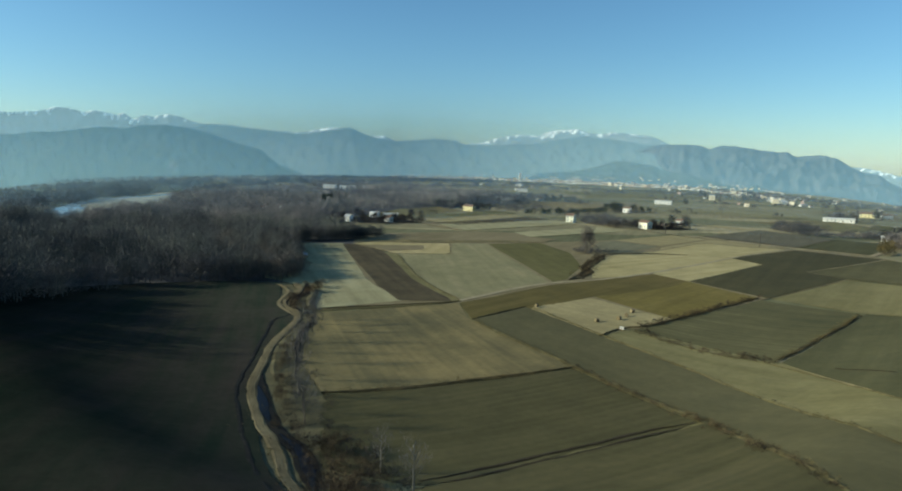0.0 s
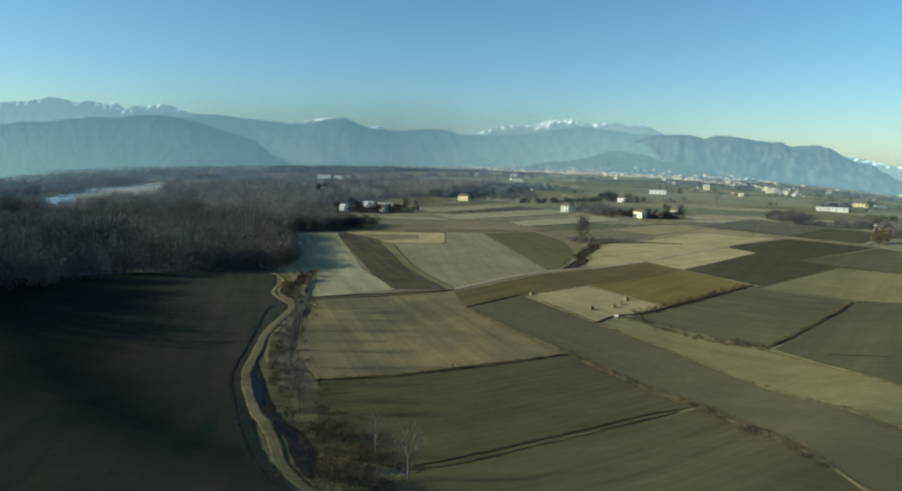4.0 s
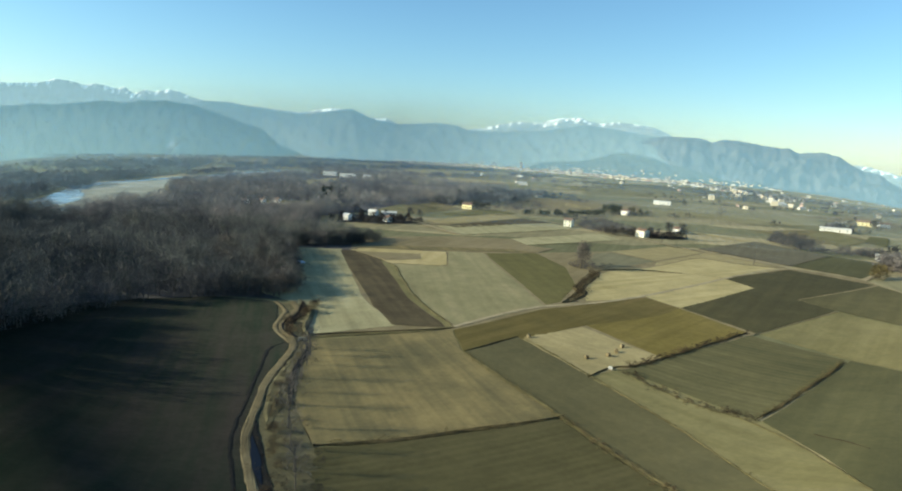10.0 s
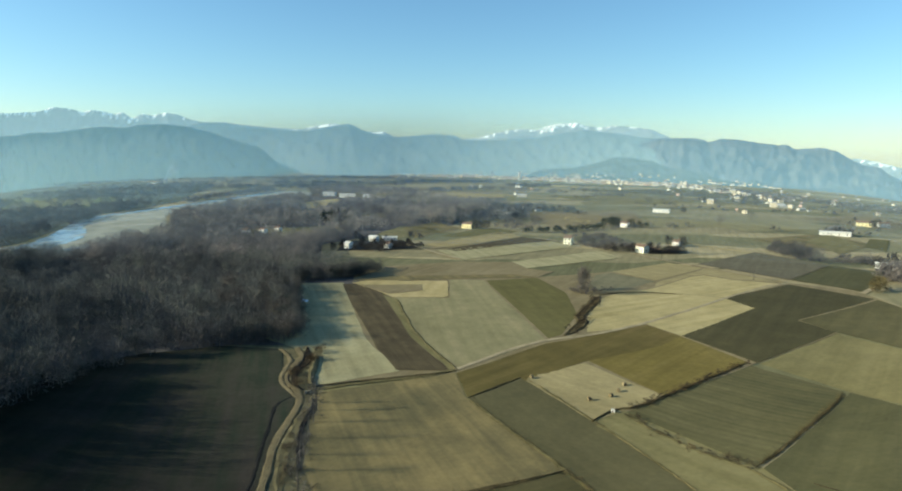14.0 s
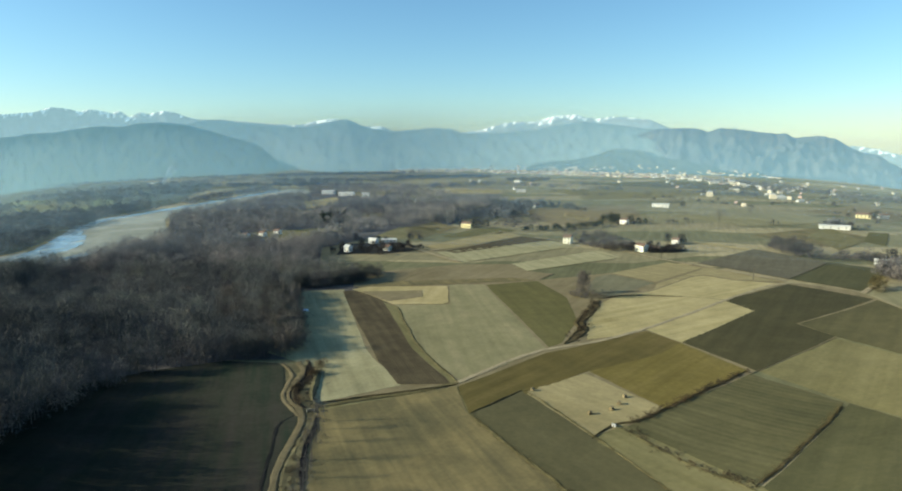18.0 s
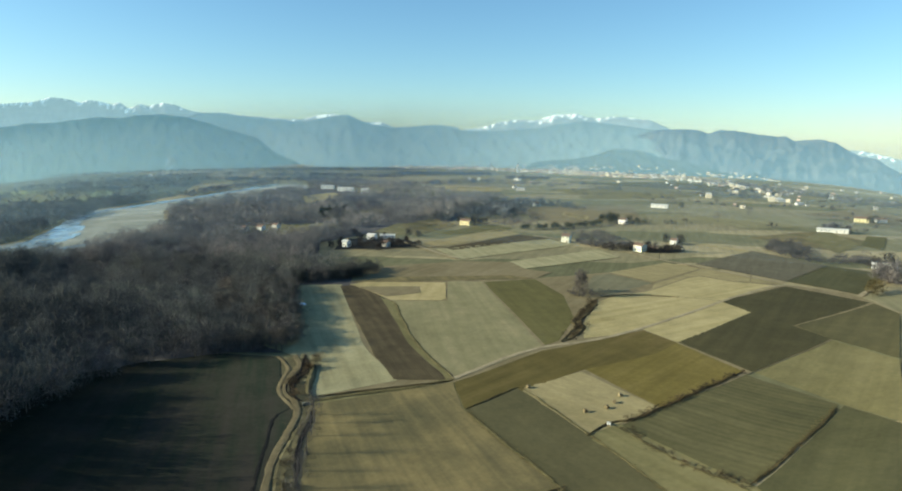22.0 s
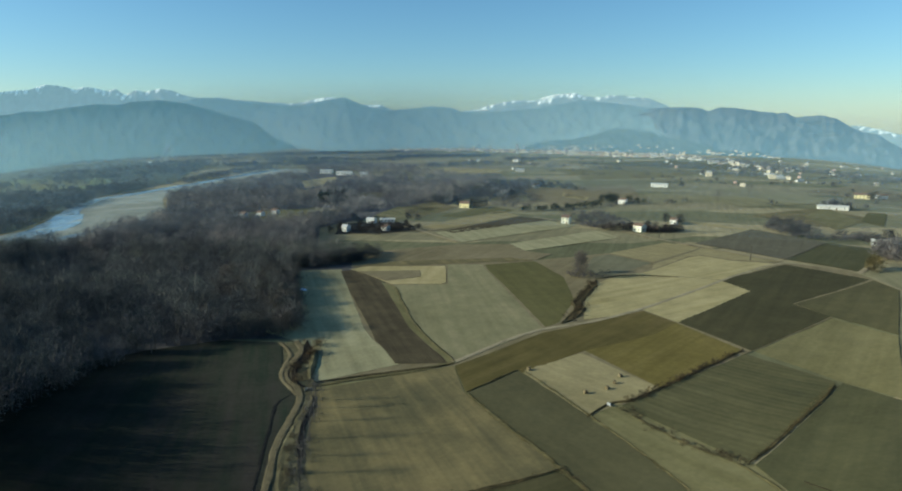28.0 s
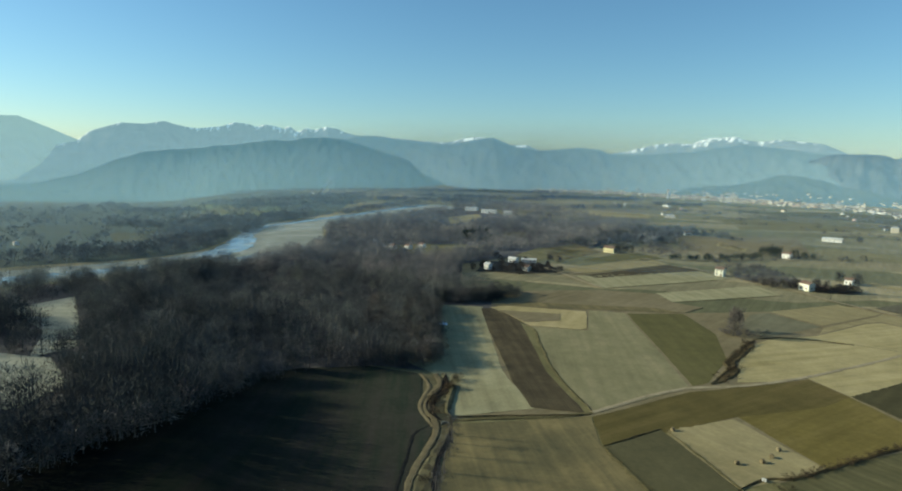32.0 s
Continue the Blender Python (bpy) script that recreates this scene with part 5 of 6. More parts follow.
M_cream = plain("cream_plaster", (0.6, 0.52, 0.38), 0.85)
M_chalk = plain("weathered_white_plaster", (0.58, 0.54, 0.46), 0.85, spread=0.2)
M_dull_sheet = plain("dull_roof_sheet", (0.42, 0.41, 0.39), 0.7, spread=0.2)
M_grey_wall = plain("grey_plaster", (0.38, 0.37, 0.34), 0.85)
M_faded = plain("weathered_tiles", (0.24, 0.19, 0.15), 0.9, spread=0.3)
M_pink = plain("pink_plaster", (0.55, 0.38, 0.3), 0.85)
masters = [far_house(10, 9, 6.5, M_chalk, M_faded, "white town house with clay roof"), far_house(12, 9, 8, M_cream, M_faded, "cream town house with clay roof"), far_house(9, 8, 6, M_pink, M_faded, "pinkish town house with clay roof"),
           far_house(24, 12, 6, M_chalk, M_dull_sheet, "long white town building with pale roof"), far_house(14, 11, 11, M_cream, M_dull_sheet, "cream apartment block in the town"), far_house(11, 9, 6, M_grey_wall, M_faded, "grey town house with clay roof")]
rh_ = random.Random(12)
spots = []
TOWN = [(-6.0, 2600), (-0.5, 2620), (2.9, 2580), (6.5, 2480), (10.6, 2380), (13.6, 2330), (16.6, 2230), (19.6, 2260), (22.9, 2180), (27.1, 1960), (30.1, 1800), (33.1, 1760)]
for i in range(1040):
    az = rh_.uniform(-6, 27) if i > 360 else rh_.gauss(13, 4.5)
    d = float(np.interp(az, [p[0] for p in TOWN], [min(p[1], 2400 if p[0] > 5 else 2620) for p in TOWN])) + rh_.gauss(-30, 75)
    spots.append((math.sin(radians(az)) * d, math.cos(radians(az)) * d, 0))
for i in range(70):
    az = rh_.uniform(24, 34)
    d = float(np.interp(az, [p[0] for p in TOWN], [min(p[1], 2400 if p[0] > 5 else 2620) for p in TOWN])) + rh_.gauss(-60, 170)
    spots.append((math.sin(radians(az)) * d, math.cos(radians(az)) * d, 0))
for i in range(16):
    spots.append((rh_.uniform(1000, 1900), rh_.uniform(1300, 1900), 0))
spots += [(x, y, 0) for x, y in [(995, 1350), (957, 1098), (533, 1032), (519, 973), (546, 1180), (670, 1298), (686, 1155), (708, 1151), (483, 1652), (616, 1582), (79, 1618), (60, 1625), (206, 1762), (190, 1650), (215, 1560), (-1123, 913), (-1069, 909), (-1037, 1057), (-835, 519), (-1080, 2000)]]
spots += [(x, y, 0) for x, y in [(-980, 1990), (-900, 2010), (-700, 2050), (148, 1341), (153, 1263), (86, 1710), (58, 1702), (643, 1687), (577, 1445), (551, 1227), (664, 1295), (716, 1176), (1021, 1387), (981, 1127), (729, 1077), (818, 1454)]]
spots.sort(key=lambda s: math.hypot(s[0], s[1]))
FORMS = [(10, 9, 6.5, 0, 3), (12, 9, 8, 1, 3), (9, 8, 6, 2, 3), (24, 12, 6, 0, 4), (14, 11, 11, 1, 4), (11, 9, 6, 5, 3)]
rest = bmesh.new()
for i, (x, y, z) in enumerate(spots):
    kind = i if i < 6 else rh_.choice([0, 0, 1, 1, 2, 2, 3, 4, 5, 5])
    m = Matrix.Translation(land(x, y, z)) @ pose(0, 0, 0, 0, 0, rh_.uniform(-60, 10)) @ Matrix.Scale(rh_.uniform(0.45, 0.8), 4)
    if i < 6:
        masters[kind].matrix_world = m
    elif i < 270:
        one = copy_thing(masters[kind], m)
        one.scale = m.to_scale()
    else:
        w, d, h, wall, roof = FORMS[kind]
        n0 = len(rest.verts)
        box(rest, -w / 2, -d / 2, -2, w / 2, d / 2, h)
        rest.faces.ensure_lookup_table()
        for f in rest.faces[-6:]:
            f.material_index = wall
        a, b = w / 2 + 0.5, d / 2 + 0.5
        lo = [rest.verts.new(p) for p in ((-a, -b, h), (a, -b, h), (a, b, h), (-a, b, h))]
        hi = [rest.verts.new(p) for p in ((-a * 0.6, 0, h + d * 0.22), (a * 0.6, 0, h + d * 0.22))]
        for f in ((lo[0], lo[1], hi[1], hi[0]), (lo[1], lo[2], hi[1]), (lo[2], lo[3], hi[0], hi[1]), (lo[3], lo[0], hi[0])):
            rest.faces.new(f).material_index = roof
        rest.verts.ensure_lookup_table()
        for v in rest.verts[n0:]:
            v.co = m @ v.co
tagged(part("far_town", rest, [M_chalk, M_cream, M_pink, M_faded, M_dull_sheet, M_grey_wall]), "hazy far town of white and cream houses", "town", kind="stuff")
tower = tagged(new("tower"), "tall white bell tower in the town", "tower")
tower.matrix_world = Matrix.Translation(land(255, 2200, 0))
bm = bmesh.new()
box(bm, -4, -4, -2, 4, 4, 30)
part("shaft", bm, M_white, tower)
bm = bmesh.new()
lo = [bm.verts.new(p) for p in ((-4.5, -4.5, 30), (4.5, -4.5, 30), (4.5, 4.5, 30), (-4.5, 4.5, 30))]
pk = bm.verts.new((0, 0, 34))
for i in range(4):
    bm.faces.new((lo[i], lo[(i + 1) % 4], pk))
bm.faces.new(lo[::-1])
part("roof", bm, M_tile, tower)

# ---- straw bales and the small hut ----
M_bale = soil("straw", (0.130, 0.100, 0.055), (0.200, 0.155, 0.085), (0.270, 0.215, 0.125), 0, patch=0.8, grain=4)
M_twine = plain("twine", (0.1, 0.09, 0.07), 0.8)


def bale():
    """A round straw bale on its side, 1.6 m across, with two bands of twine."""
    top = tagged(new("straw_bale"), "round straw bale lying on the mown field", "straw bale", "bales on the field")
    for nm, rad, x0, x1, mat in [("straw", 0.85, -0.75, 0.75, M_bale), ("twine", 0.862, -0.42, -0.36, M_twine), ("twine", 0.862, 0.36, 0.42, M_twine)]:
        bm = bmesh.new()
        n = 20
        rings = [(x0, rad * 0.94), (x0 + (0.06 if nm == "straw" else 0.005), rad), (x1 - (0.06 if nm == "straw" else 0.005), rad), (x1, rad * 0.94)]
        vs = [[bm.verts.new((x, math.cos(6.2832 * i / n) * r, 0.83 + math.sin(6.2832 * i / n) * r)) for i in range(n)] for x, r in rings]
        for a, b in zip(vs, vs[1:]):
            for i in range(n):
                bm.faces.new((a[i], a[(i + 1) % n], b[(i + 1) % n], b[i]))
        bm.faces.new(vs[0][::-1])
        bm.faces.new(vs[-1])
        bmesh.ops.recalc_face_normals(bm, faces=bm.faces[:])
        part(nm, bm, mat, top)
    return top


b0 = bale()
for i, (x, y, tn) in enumerate([(49.5, 190, 15), (58, 192.8, 40), (62, 197.3, 75), (65.9, 203.1, 20), (32, 211.5, 50)]):
    m = Matrix.Translation(land(x, y, 0.14)) @ pose(0, 0, 0, 0, 0, tn) @ Matrix.Scale(0.74, 4)
    if i == 0:
        b0.matrix_world = m
    else:
        copy_thing(b0, Matrix.Translation(m.translation) @ pose(0, 0, 0, 0, 0, tn))
hut = tagged(new("hut"), "small white field hut with a sloping roof", "hut")
hut.matrix_world = Matrix.Translation(land(55.4, 180.1, 0.2)) @ pose(0, 0, 0, 0, 0, -25) @ Matrix.Scale(0.36, 4)
bm = bmesh.new()
q = [(-1.2, 0), (1.2, 0), (1.2, 1.9), (-1.2, 2.3)]
e0, e1 = [bm.verts.new((-1.5, py, pz)) for py, pz in q], [bm.verts.new((1.5, py, pz)) for py, pz in q]
bm.faces.new(e0)
bm.faces.new(e1[::-1])
for i in range(4):
    bm.faces.new((e0[i], e1[i], e1[(i + 1) % 4], e0[(i + 1) % 4]))
bmesh.ops.recalc_face_normals(bm, faces=bm.faces[:])
part("wall", bm, M_white, hut)
bm = bmesh.new()
box(bm, -1.7, -1.45, 0, 1.7, 1.45, 0.08)
bmesh.ops.rotate(bm, verts=bm.verts[:], cent=(0, 0, 0), matrix=Matrix.Rotation(math.atan2(-0.4, 2.4), 3, "X"))
bmesh.ops.translate(bm, verts=bm.verts[:], vec=(0, 0, 2.13))
part("roof", bm, M_sheet, hut)
bm = bmesh.new()
box(bm, -0.4, -1.24, 0, 0.4, -1.2, 1.75)
part("door", bm, M_door, hut)


def utility_pole(x, y, turn):
    top = tagged(new("utility_pole"), "slim weathered wooden utility pole by the lane", "utility pole", "poles by the lane")
    v, f = cone_tube((0, 0, -0.5), (0, 0, 9.5), 0.2, 0.11, 8)
    numpy_mesh("pole", v, f, M_bark, top)
    bm = bmesh.new()
    box(bm, -0.8, -0.06, 8.8, 0.8, 0.06, 8.95)
    part("crossarm", bm, M_bark, top)
    for px in (-0.7, 0, 0.7):
        v, f = cone_tube((px, 0, 8.95), (px, 0, 9.2), 0.05, 0.03, 6)
        numpy_mesh("insulator", v, f, M_glass, top)
    top.matrix_world = Matrix.Translation(land(x, y, 0.2)) @ pose(0, 0, 0, 0, 0, turn)


for x, y in [(223.4, 396), (181, 481), (135, 540)]:
    utility_pole(x, y, 30)


# ---- culvert under the lane, and plastic sheeting at the wood's edge ----
M_concrete = plain("weathered_concrete", (0.30, 0.27, 0.20), 0.9, spread=0.25)
M_hole = plain("pipe_hole_shade", (0.012, 0.012, 0.012), 0.6)
culvert = tagged(new("culvert"), "small concrete culvert with a dark pipe mouth", "culvert")
culvert.matrix_world = Matrix.Translation(land(-49, 193.9, 0.3)) @ pose(0, 0, 0, 0, 0, 12) @ Matrix.Scale(0.7, 4)
bm = bmesh.new()
box(bm, -1.9, -0.2, -0.4, 1.9, 0.2, 1.0)
box(bm, -2.0, -0.3, 1.0, 2.0, 0.3, 1.16)
bmesh.ops.bevel(bm, geom=bm.edges[:], offset=0.04, segments=1, affect="EDGES")
part("headwall", bm, M_concrete, culvert)
for sx in (-1, 1):
    bm = bmesh.new()
    box(bm, sx * 1.75 - 0.15, -1.6, -0.4, sx * 1.75 + 0.15, -0.2, 0.6)
    part("wing_wall", bm, M_concrete, culvert)
bm = bmesh.new()
rim = [[bm.verts.new((math.cos(0.3927 * i) * r, y, 0.45 + math.sin(0.3927 * i) * r)) for i in range(16)] for r, y in ((0.55, -0.205), (0.55, -0.3), (0.42, -0.3), (0.42, -0.21))]
for a, b in zip(rim, rim[1:]):
    for i in range(16):
        bm.faces.new((a[i], a[(i + 1) % 16], b[(i + 1) % 16], b[i]))
part("pipe", bm, M_concrete, culvert)
# flat black disc in place of the shade inside the pipe
bm = bmesh.new()
bm.faces.new([bm.verts.new((math.cos(0.3927 * i) * 0.42, -0.215, 0.45 + math.sin(0.3927 * i) * 0.42)) for i in range(16)])
part("pipe_mouth", bm, M_hole, culvert)
M_film = plain("pale_plastic_film", (0.62, 0.68, 0.78), 0.35, spread=0.12)


def sheeting(x, y, turn, w, d, h):
    """A crumpled plastic sheet over a low heap."""
    top = tagged(new("plastic_sheet"), "crumpled pale blue plastic sheet at the field edge", "plastic sheet")
    verts, n = [], 12
    for j in range(n + 1):
        for i in range(n + 1):
            u, v = i / n * 2 - 1, j / n * 2 - 1
            bulge = max(0.0, 1 - u * u) * max(0.0, 1 - v * v)
            verts.append((u * w / 2, v * d / 2, h * bulge ** 0.6 * (1 + 0.35 * noise.noise((u * 3 + x, v * 3, 0.7))) + 0.03))
    ob = mesh_object("film", verts, [(j * (n + 1) + i, j * (n + 1) + i + 1, (j + 1) * (n + 1) + i + 1, (j + 1) * (n + 1) + i) for j in range(n) for i in range(n)], M_film, top)
    top.matrix_world = Matrix.Translation(land(x, y, 0.15)) @ pose(0, 0, 0, 0, 0, turn)


sheeting(-84.2, 326.8, 5, 5.5, 2.0, 1.1)
sheeting(-102.3, 369, -10, 3.0, 1.6, 0.9)

# ---- smoke of a far field fire ----
M_smoke, n_, l_, b_ = material("thin_smoke", 1.0, 0, 0)
b_.inputs["Base Color"].default_value = (0.72, 0.84, 0.95, 1)
fade = ramp(n_, [(0.3, (0.02, 0.02, 0.02)), (0.7, (0.22, 0.22, 0.22))])
l_.new(noise_of(n_, l_, n_.new("ShaderNodeNewGeometry").outputs["Position"], 0.03, 5), fade.inputs[0])
l_.new(fade.outputs[0], b_.inputs["Alpha"])
puff, faces = [], []
for j in range(13):
    t = j / 12
    for i in range(14):
        a = 6.2832 * i / 14
        w = 2.5 + 11 * t + 3 * t * noise.noise((math.cos(a), math.sin(a), t * 4))
        puff.append((45 * t ** 1.3 + math.cos(a) * w, math.sin(a) * w, 4 + 62 * t))
        if j < 12:
            faces.append((j * 14 + i, j * 14 + (i + 1) % 14, j * 14 + 14 + (i + 1) % 14, j * 14 + 14 + i))
sm = mesh_object("smoke_plume", puff, faces, M_smoke)
sm.location = land(-930, 1800, 0)
tagged(sm, "thin white smoke plume rising over far fields", "smoke", kind="stuff")


# ---- mountains ----
def hills(name, dist, depth, crest, lo, hi, mat, label, seed, snow=None, rough=0.12):
    """A range seen far off; crest gives the angle of its top over the plain at an azimuth, in degrees. snow: how far below the crest it reaches, in metres."""
    na, front, back = 300, 30, 6
    nd = front + back
    verts, white, rise = [], [], []
    for i in range(na):
        az = lo + (hi - lo) * i / (na - 1)
        a = radians(az)
        top = dist * math.tan(radians(crest(az))) + 90
        near = depth(az) if callable(depth) else depth
        for j in range(nd):
            u = min(1.0, j / (front - 1))
            d = dist - near * (1 - u) if j < front else dist + 50 * (j - front + 1)
            spur = abs(noise.noise((az * 0.36 + seed * 2 + u * 1.4, u * 1.9, 3.3))) * 0.75
            fine = noise.fractal((az * 1.1 + seed, u * 5, seed), 0.9, 2.1, 6)
            z = top * (u ** (1.1 + 0.7 * spur))
            z += fine * rough * top * 0.9 * u * (1 - u) * 2.2
            if j >= front:
                z = top - (j - front + 1) * 18
            verts.append((math.sin(a) * d, math.cos(a) * d, max(-4, z)))
            white.append(min(1, max(0, (z + fine * 40 + 34 * noise.noise((az * 2.9, u * 9, 4.4)) + 22 * noise.noise((az * 9, u * 14, 1.4)) - (top - snow(az))) / 16)) * min(1, max(0, 0.55 + 1.9 * noise.noise((az * 5.5, u * 16, 8.8)))) if snow else 0)
            rise.append(min(1, max(0, z / 380)))
    faces = [(i * nd + j, (i + 1) * nd + j, (i + 1) * nd + j + 1, i * nd + j + 1) for i in range(na - 1) for j in range(nd - 1)]
    ob = mesh_object(name, lands(verts), faces, mat)
    for nm, vals in (("snow", white), ("rise", rise)):
        at = ob.data.attributes.new(nm, "FLOAT", "POINT")
        at.data.foreach_set("value", np.array(vals, np.float32))
    for p in ob.data.polygons:
        p.use_smooth = True
    return tagged(ob, label, "mountain", kind="structure")


def skyline(seed, rough, *peaks):
    """A skyline: pairs of azimuth and height over the plain, both in degrees, roughened."""
    az, el = [p[0] for p in peaks], [p[1] for p in peaks]
    return lambda a: float(np.interp(a, az, el)) + rough * (noise.fractal((a * 0.55, seed, 0.7), 1.0, 2.0, 6) + 0.9 * abs(noise.noise((a * 1.7, seed * 3, 2.2))))


def far_rock(name, low, high, haze_low, haze_high):
    """Distant slopes with blue haze painted in as emission that changes with height; snow where the range carries it.
    """
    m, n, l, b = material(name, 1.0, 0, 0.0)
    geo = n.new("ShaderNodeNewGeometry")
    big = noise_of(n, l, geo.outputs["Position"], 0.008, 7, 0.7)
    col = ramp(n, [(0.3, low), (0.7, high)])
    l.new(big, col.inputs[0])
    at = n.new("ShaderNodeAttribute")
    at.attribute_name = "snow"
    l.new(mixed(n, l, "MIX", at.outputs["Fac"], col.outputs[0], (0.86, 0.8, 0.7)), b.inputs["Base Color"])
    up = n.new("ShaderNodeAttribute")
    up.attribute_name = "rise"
    haze_glow = ramp(n, [(0.05, haze_low), (0.75, haze_high)])
    l.new(up.outputs["Fac"], haze_glow.inputs[0])
    l.new(haze_glow.outputs[0], b.inputs["Emission Color"])
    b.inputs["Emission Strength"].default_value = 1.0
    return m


# the last two colours of each range are its added haze glow, low and high
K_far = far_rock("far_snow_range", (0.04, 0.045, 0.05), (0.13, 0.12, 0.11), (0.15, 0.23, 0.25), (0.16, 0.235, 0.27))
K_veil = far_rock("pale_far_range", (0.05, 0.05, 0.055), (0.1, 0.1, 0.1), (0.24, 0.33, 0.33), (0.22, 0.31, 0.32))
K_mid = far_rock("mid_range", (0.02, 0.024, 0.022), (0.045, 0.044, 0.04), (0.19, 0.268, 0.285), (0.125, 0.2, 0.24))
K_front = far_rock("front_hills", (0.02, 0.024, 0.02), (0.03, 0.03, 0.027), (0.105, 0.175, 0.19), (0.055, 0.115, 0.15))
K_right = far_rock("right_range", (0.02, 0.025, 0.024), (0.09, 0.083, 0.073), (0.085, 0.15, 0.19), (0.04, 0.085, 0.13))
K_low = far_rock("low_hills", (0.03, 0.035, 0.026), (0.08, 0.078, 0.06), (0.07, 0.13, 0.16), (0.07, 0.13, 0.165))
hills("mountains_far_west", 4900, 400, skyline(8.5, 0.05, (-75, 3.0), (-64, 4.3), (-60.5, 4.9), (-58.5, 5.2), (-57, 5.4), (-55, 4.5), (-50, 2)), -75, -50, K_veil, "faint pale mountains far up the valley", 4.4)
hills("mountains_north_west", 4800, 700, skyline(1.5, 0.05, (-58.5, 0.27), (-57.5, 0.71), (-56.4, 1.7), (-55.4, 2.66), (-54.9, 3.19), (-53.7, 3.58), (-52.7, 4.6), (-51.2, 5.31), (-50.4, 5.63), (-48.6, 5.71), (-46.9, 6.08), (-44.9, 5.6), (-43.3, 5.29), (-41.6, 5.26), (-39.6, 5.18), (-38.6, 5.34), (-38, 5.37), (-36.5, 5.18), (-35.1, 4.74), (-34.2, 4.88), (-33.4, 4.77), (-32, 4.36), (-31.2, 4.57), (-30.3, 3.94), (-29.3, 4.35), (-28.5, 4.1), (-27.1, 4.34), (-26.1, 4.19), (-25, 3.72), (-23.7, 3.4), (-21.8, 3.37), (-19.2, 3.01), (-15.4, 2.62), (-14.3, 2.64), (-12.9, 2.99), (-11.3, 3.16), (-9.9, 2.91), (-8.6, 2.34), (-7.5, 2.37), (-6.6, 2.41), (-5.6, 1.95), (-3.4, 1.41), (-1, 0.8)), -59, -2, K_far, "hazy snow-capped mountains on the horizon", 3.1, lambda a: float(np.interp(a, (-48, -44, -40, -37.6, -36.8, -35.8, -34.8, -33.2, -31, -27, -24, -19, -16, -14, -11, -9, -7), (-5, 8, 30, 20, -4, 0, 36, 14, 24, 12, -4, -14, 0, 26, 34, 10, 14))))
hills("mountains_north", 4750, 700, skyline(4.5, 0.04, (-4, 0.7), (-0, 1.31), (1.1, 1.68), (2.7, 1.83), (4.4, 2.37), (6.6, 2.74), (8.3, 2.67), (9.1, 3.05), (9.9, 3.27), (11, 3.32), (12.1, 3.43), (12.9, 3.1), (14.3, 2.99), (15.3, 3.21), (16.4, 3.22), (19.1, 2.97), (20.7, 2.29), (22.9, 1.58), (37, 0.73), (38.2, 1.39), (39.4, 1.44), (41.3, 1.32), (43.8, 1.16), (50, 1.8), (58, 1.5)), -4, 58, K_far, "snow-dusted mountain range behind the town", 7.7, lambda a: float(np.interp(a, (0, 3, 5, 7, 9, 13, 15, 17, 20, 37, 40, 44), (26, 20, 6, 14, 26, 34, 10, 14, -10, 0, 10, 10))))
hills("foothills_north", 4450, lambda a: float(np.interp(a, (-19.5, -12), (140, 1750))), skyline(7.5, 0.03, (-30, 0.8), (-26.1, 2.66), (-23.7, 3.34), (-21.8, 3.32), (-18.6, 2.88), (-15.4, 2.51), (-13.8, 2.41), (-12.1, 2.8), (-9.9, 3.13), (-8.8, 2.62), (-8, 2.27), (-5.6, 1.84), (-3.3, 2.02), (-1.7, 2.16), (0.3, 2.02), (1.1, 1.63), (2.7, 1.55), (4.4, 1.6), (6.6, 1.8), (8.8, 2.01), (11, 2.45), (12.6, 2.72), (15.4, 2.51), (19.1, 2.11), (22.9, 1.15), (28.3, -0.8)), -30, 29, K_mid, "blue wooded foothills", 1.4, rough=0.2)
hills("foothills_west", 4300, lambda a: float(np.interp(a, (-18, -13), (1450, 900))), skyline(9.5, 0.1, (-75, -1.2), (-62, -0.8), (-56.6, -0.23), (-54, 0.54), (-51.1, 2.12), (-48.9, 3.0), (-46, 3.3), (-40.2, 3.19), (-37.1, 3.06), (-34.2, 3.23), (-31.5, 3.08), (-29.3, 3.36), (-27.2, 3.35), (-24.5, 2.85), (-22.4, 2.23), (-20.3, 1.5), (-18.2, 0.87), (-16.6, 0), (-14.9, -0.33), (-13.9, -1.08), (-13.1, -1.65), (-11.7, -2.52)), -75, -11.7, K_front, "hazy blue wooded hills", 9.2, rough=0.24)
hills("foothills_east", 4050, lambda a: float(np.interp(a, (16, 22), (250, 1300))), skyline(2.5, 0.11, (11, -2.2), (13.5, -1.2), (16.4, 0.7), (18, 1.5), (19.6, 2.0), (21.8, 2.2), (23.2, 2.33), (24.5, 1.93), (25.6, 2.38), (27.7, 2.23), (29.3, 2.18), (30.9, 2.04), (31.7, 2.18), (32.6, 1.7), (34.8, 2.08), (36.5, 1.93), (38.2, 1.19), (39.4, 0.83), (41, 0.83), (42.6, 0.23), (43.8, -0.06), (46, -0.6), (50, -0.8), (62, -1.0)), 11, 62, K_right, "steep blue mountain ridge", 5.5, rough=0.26)
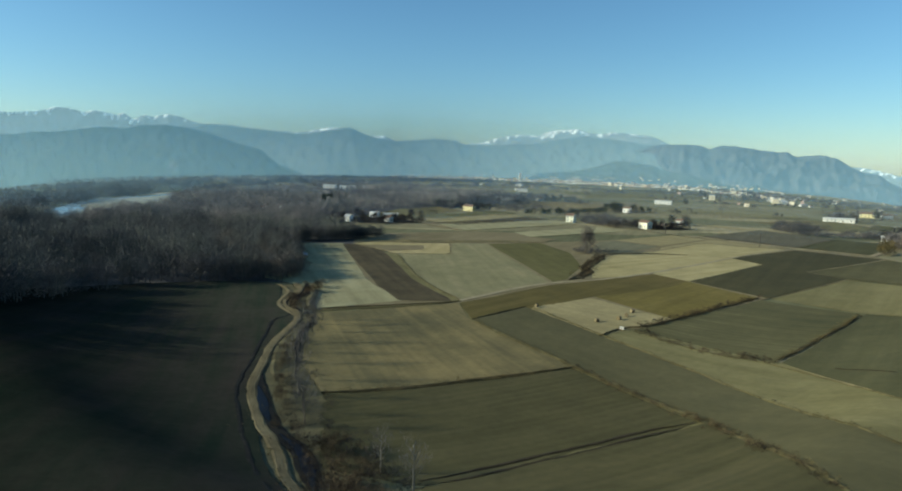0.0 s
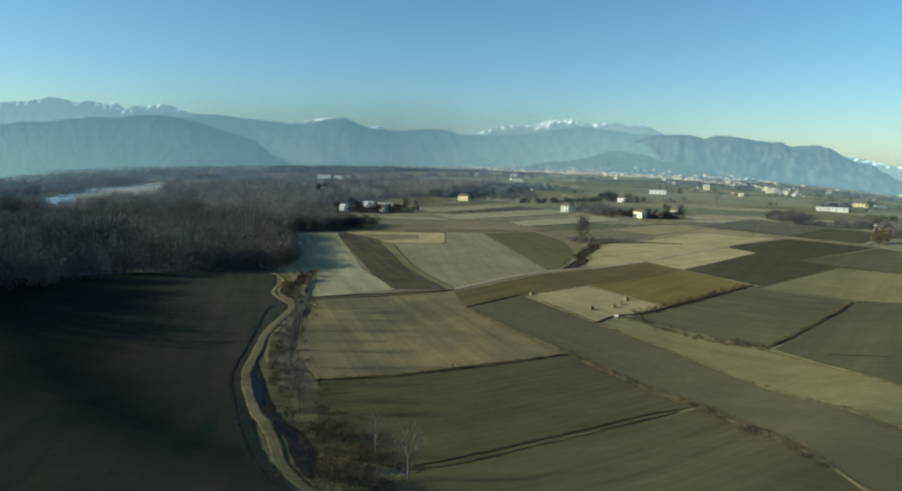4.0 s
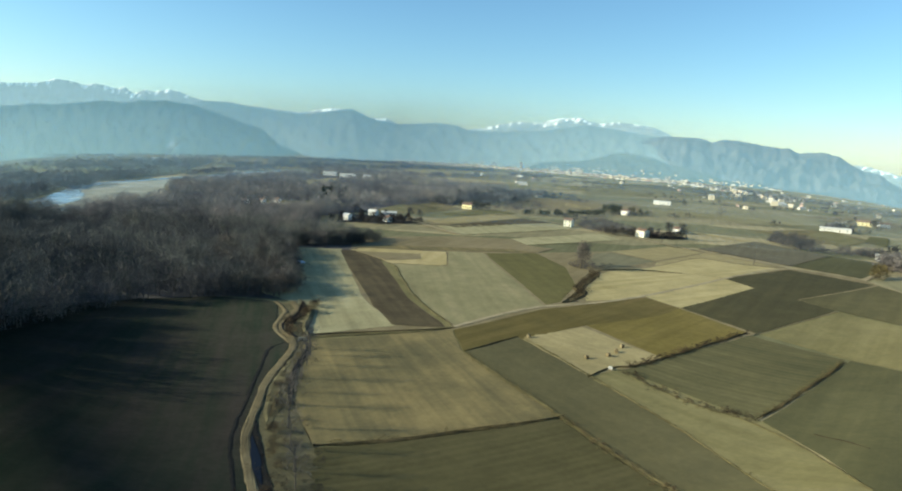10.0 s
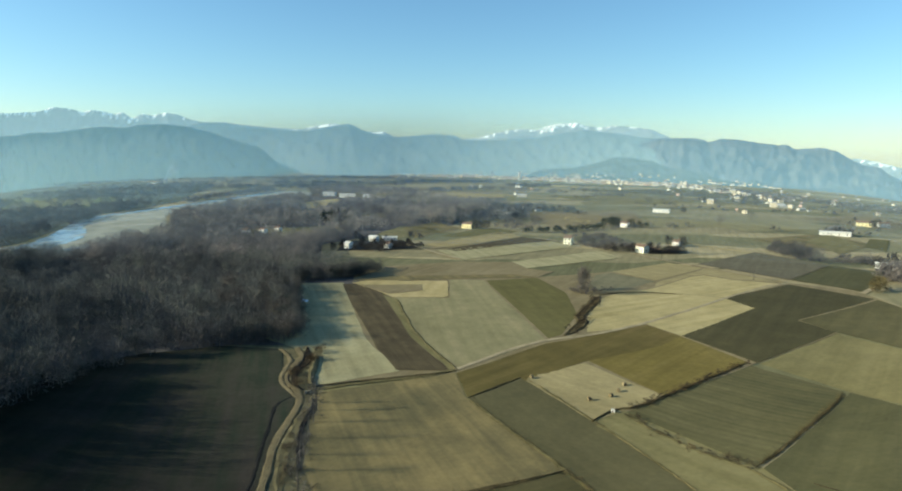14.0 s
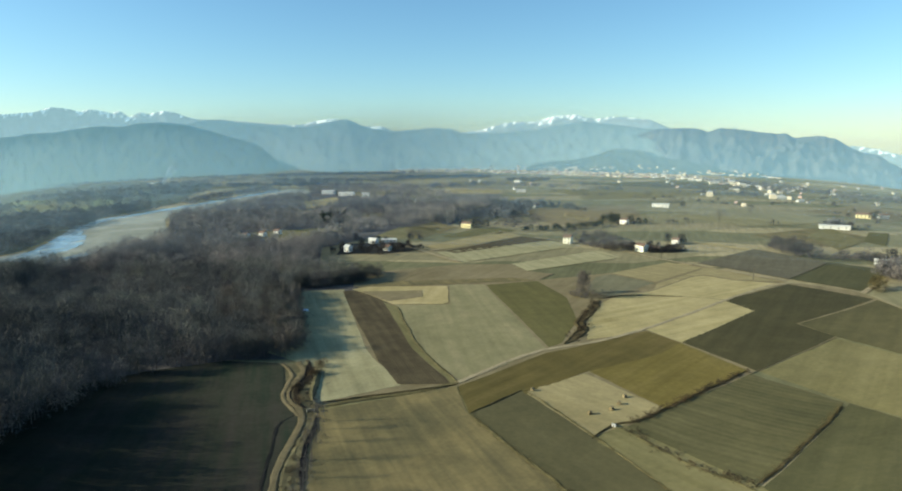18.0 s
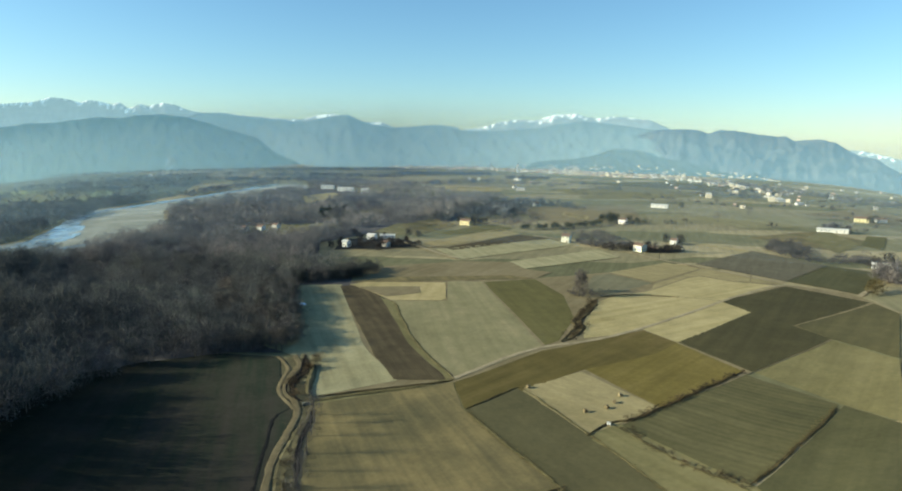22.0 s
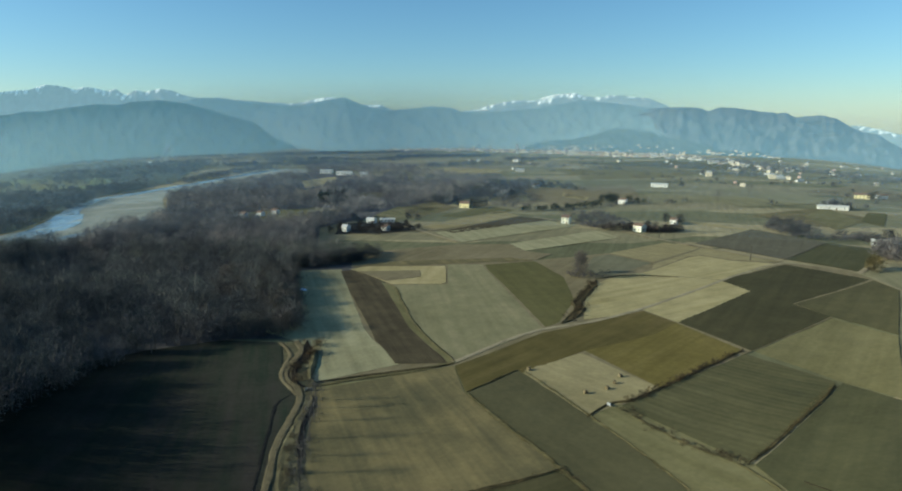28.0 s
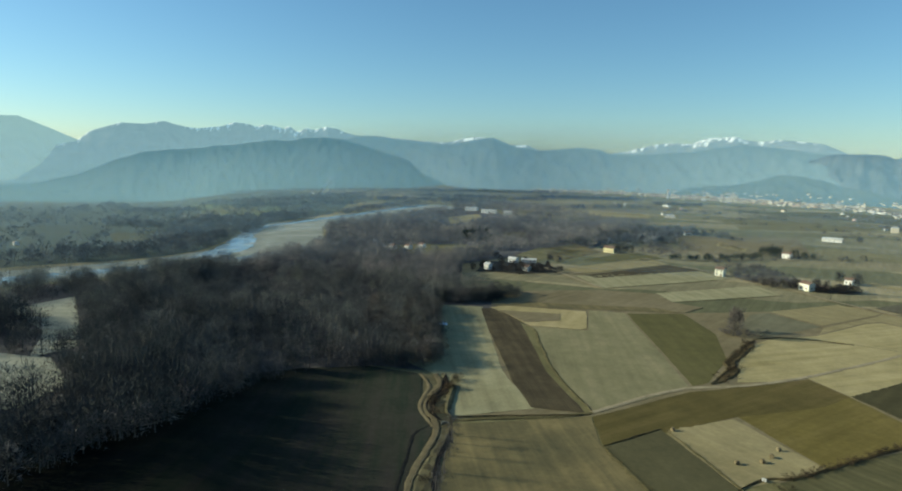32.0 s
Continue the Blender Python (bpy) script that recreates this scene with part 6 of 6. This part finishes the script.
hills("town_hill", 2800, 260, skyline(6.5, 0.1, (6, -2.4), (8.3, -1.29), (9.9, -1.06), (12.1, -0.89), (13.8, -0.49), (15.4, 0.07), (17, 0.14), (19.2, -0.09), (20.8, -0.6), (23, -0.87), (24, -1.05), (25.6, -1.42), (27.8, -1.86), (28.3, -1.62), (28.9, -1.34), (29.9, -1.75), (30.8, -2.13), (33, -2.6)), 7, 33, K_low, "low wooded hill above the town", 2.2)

# ---- houses and trees scattered up the slopes behind the town ----
rs_ = random.Random(8)
spots = []
for hill, count, lo_j, hi_j, lo_i, hi_i in [("town_hill", 80, 2, 12, 20, 280), ("foothills_north", 50, 1, 2, 150, 290), ("foothills_east", 24, 1, 2, 40, 110)]:
    vs = bpy.data.objects[hill].data.vertices
    for _ in range(count):
        spots.append(vs[rs_.randint(lo_i, hi_i) * 36 + rs_.randint(lo_j, hi_j)].co + Vector((rs_.uniform(-12, 12), 0, -0.5)))
slope = bmesh.new()
for p in spots:
    m = Matrix.Translation(p) @ pose(0, 0, 0, 0, 0, rs_.uniform(-60, 10)) @ Matrix.Scale(rs_.uniform(0.5, 0.9), 4)
    w, d, h = rs_.choice([(10, 9, 7), (14, 9, 6), (9, 8, 8)])
    n0, n1 = len(slope.verts), len(slope.faces)
    box(slope, -w / 2, -d / 2, -4, w / 2, d / 2, h)
    slope.faces.ensure_lookup_table()
    wall = rs_.choice([0, 0, 1, 2])
    for f in slope.faces[n1:]:
        f.material_index = wall
    lo = [slope.verts.new(q) for q in ((-w / 2 - 0.5, -d / 2 - 0.5, h), (w / 2 + 0.5, -d / 2 - 0.5, h), (w / 2 + 0.5, d / 2 + 0.5, h), (-w / 2 - 0.5, d / 2 + 0.5, h))]
    hi = [slope.verts.new(q) for q in ((-w * 0.3, 0, h + d * 0.22), (w * 0.3, 0, h + d * 0.22))]
    for f in ((lo[0], lo[1], hi[1], hi[0]), (lo[1], lo[2], hi[1]), (lo[2], lo[3], hi[0], hi[1]), (lo[3], lo[0], hi[0])):
        slope.faces.new(f).material_index = 3
    slope.verts.ensure_lookup_table()
    for v in slope.verts[n0:]:
        v.co = m @ v.co
tagged(part("hillside_houses", slope, [M_chalk, M_cream, M_grey_wall, M_faded]), "pale houses scattered up the hazy slopes", "town", kind="stuff")

# ---- distance haze: added translucent sheets across the far plain, thinnest to the east ----
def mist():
    """Haze put into sheets: part of the light goes back, part through, most passes."""
    m = bpy.data.materials.new("haze_sheet")
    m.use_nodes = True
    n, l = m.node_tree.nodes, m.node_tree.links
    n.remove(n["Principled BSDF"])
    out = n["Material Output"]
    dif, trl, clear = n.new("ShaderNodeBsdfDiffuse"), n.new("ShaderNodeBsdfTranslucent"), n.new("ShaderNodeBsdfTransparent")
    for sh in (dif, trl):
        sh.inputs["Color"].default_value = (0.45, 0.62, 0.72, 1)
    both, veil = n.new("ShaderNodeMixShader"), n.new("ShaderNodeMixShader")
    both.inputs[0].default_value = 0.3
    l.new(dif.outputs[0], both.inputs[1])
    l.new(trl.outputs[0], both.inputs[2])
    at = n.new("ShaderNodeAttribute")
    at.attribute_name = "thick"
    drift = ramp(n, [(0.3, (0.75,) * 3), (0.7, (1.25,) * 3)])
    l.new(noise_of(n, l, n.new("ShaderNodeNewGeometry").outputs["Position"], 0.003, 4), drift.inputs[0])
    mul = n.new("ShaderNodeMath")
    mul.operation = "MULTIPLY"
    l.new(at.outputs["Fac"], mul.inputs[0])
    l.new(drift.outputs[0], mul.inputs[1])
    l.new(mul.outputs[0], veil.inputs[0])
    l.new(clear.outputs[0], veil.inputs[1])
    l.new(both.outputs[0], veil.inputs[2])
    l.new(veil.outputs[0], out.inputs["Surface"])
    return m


M_haze_sheet = mist()
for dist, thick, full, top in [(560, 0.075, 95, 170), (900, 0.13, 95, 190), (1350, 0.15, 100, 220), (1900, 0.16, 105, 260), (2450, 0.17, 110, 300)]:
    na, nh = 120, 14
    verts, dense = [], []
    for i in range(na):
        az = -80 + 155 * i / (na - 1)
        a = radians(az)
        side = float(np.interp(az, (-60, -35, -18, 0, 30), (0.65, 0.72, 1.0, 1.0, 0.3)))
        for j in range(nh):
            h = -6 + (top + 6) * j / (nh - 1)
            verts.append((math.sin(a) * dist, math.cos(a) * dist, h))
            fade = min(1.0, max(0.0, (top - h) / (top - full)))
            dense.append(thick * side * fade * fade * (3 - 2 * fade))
    veil = mesh_object("mist_veil", lands(verts), [(i * nh + j, (i + 1) * nh + j, (i + 1) * nh + j + 1, i * nh + j + 1) for i in range(na - 1) for j in range(nh - 1)], M_haze_sheet)
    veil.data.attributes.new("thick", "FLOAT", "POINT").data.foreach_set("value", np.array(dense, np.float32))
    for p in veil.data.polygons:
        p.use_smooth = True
    tagged(veil, "translucent upright sheet standing in for distance haze", "mist", kind="stuff")
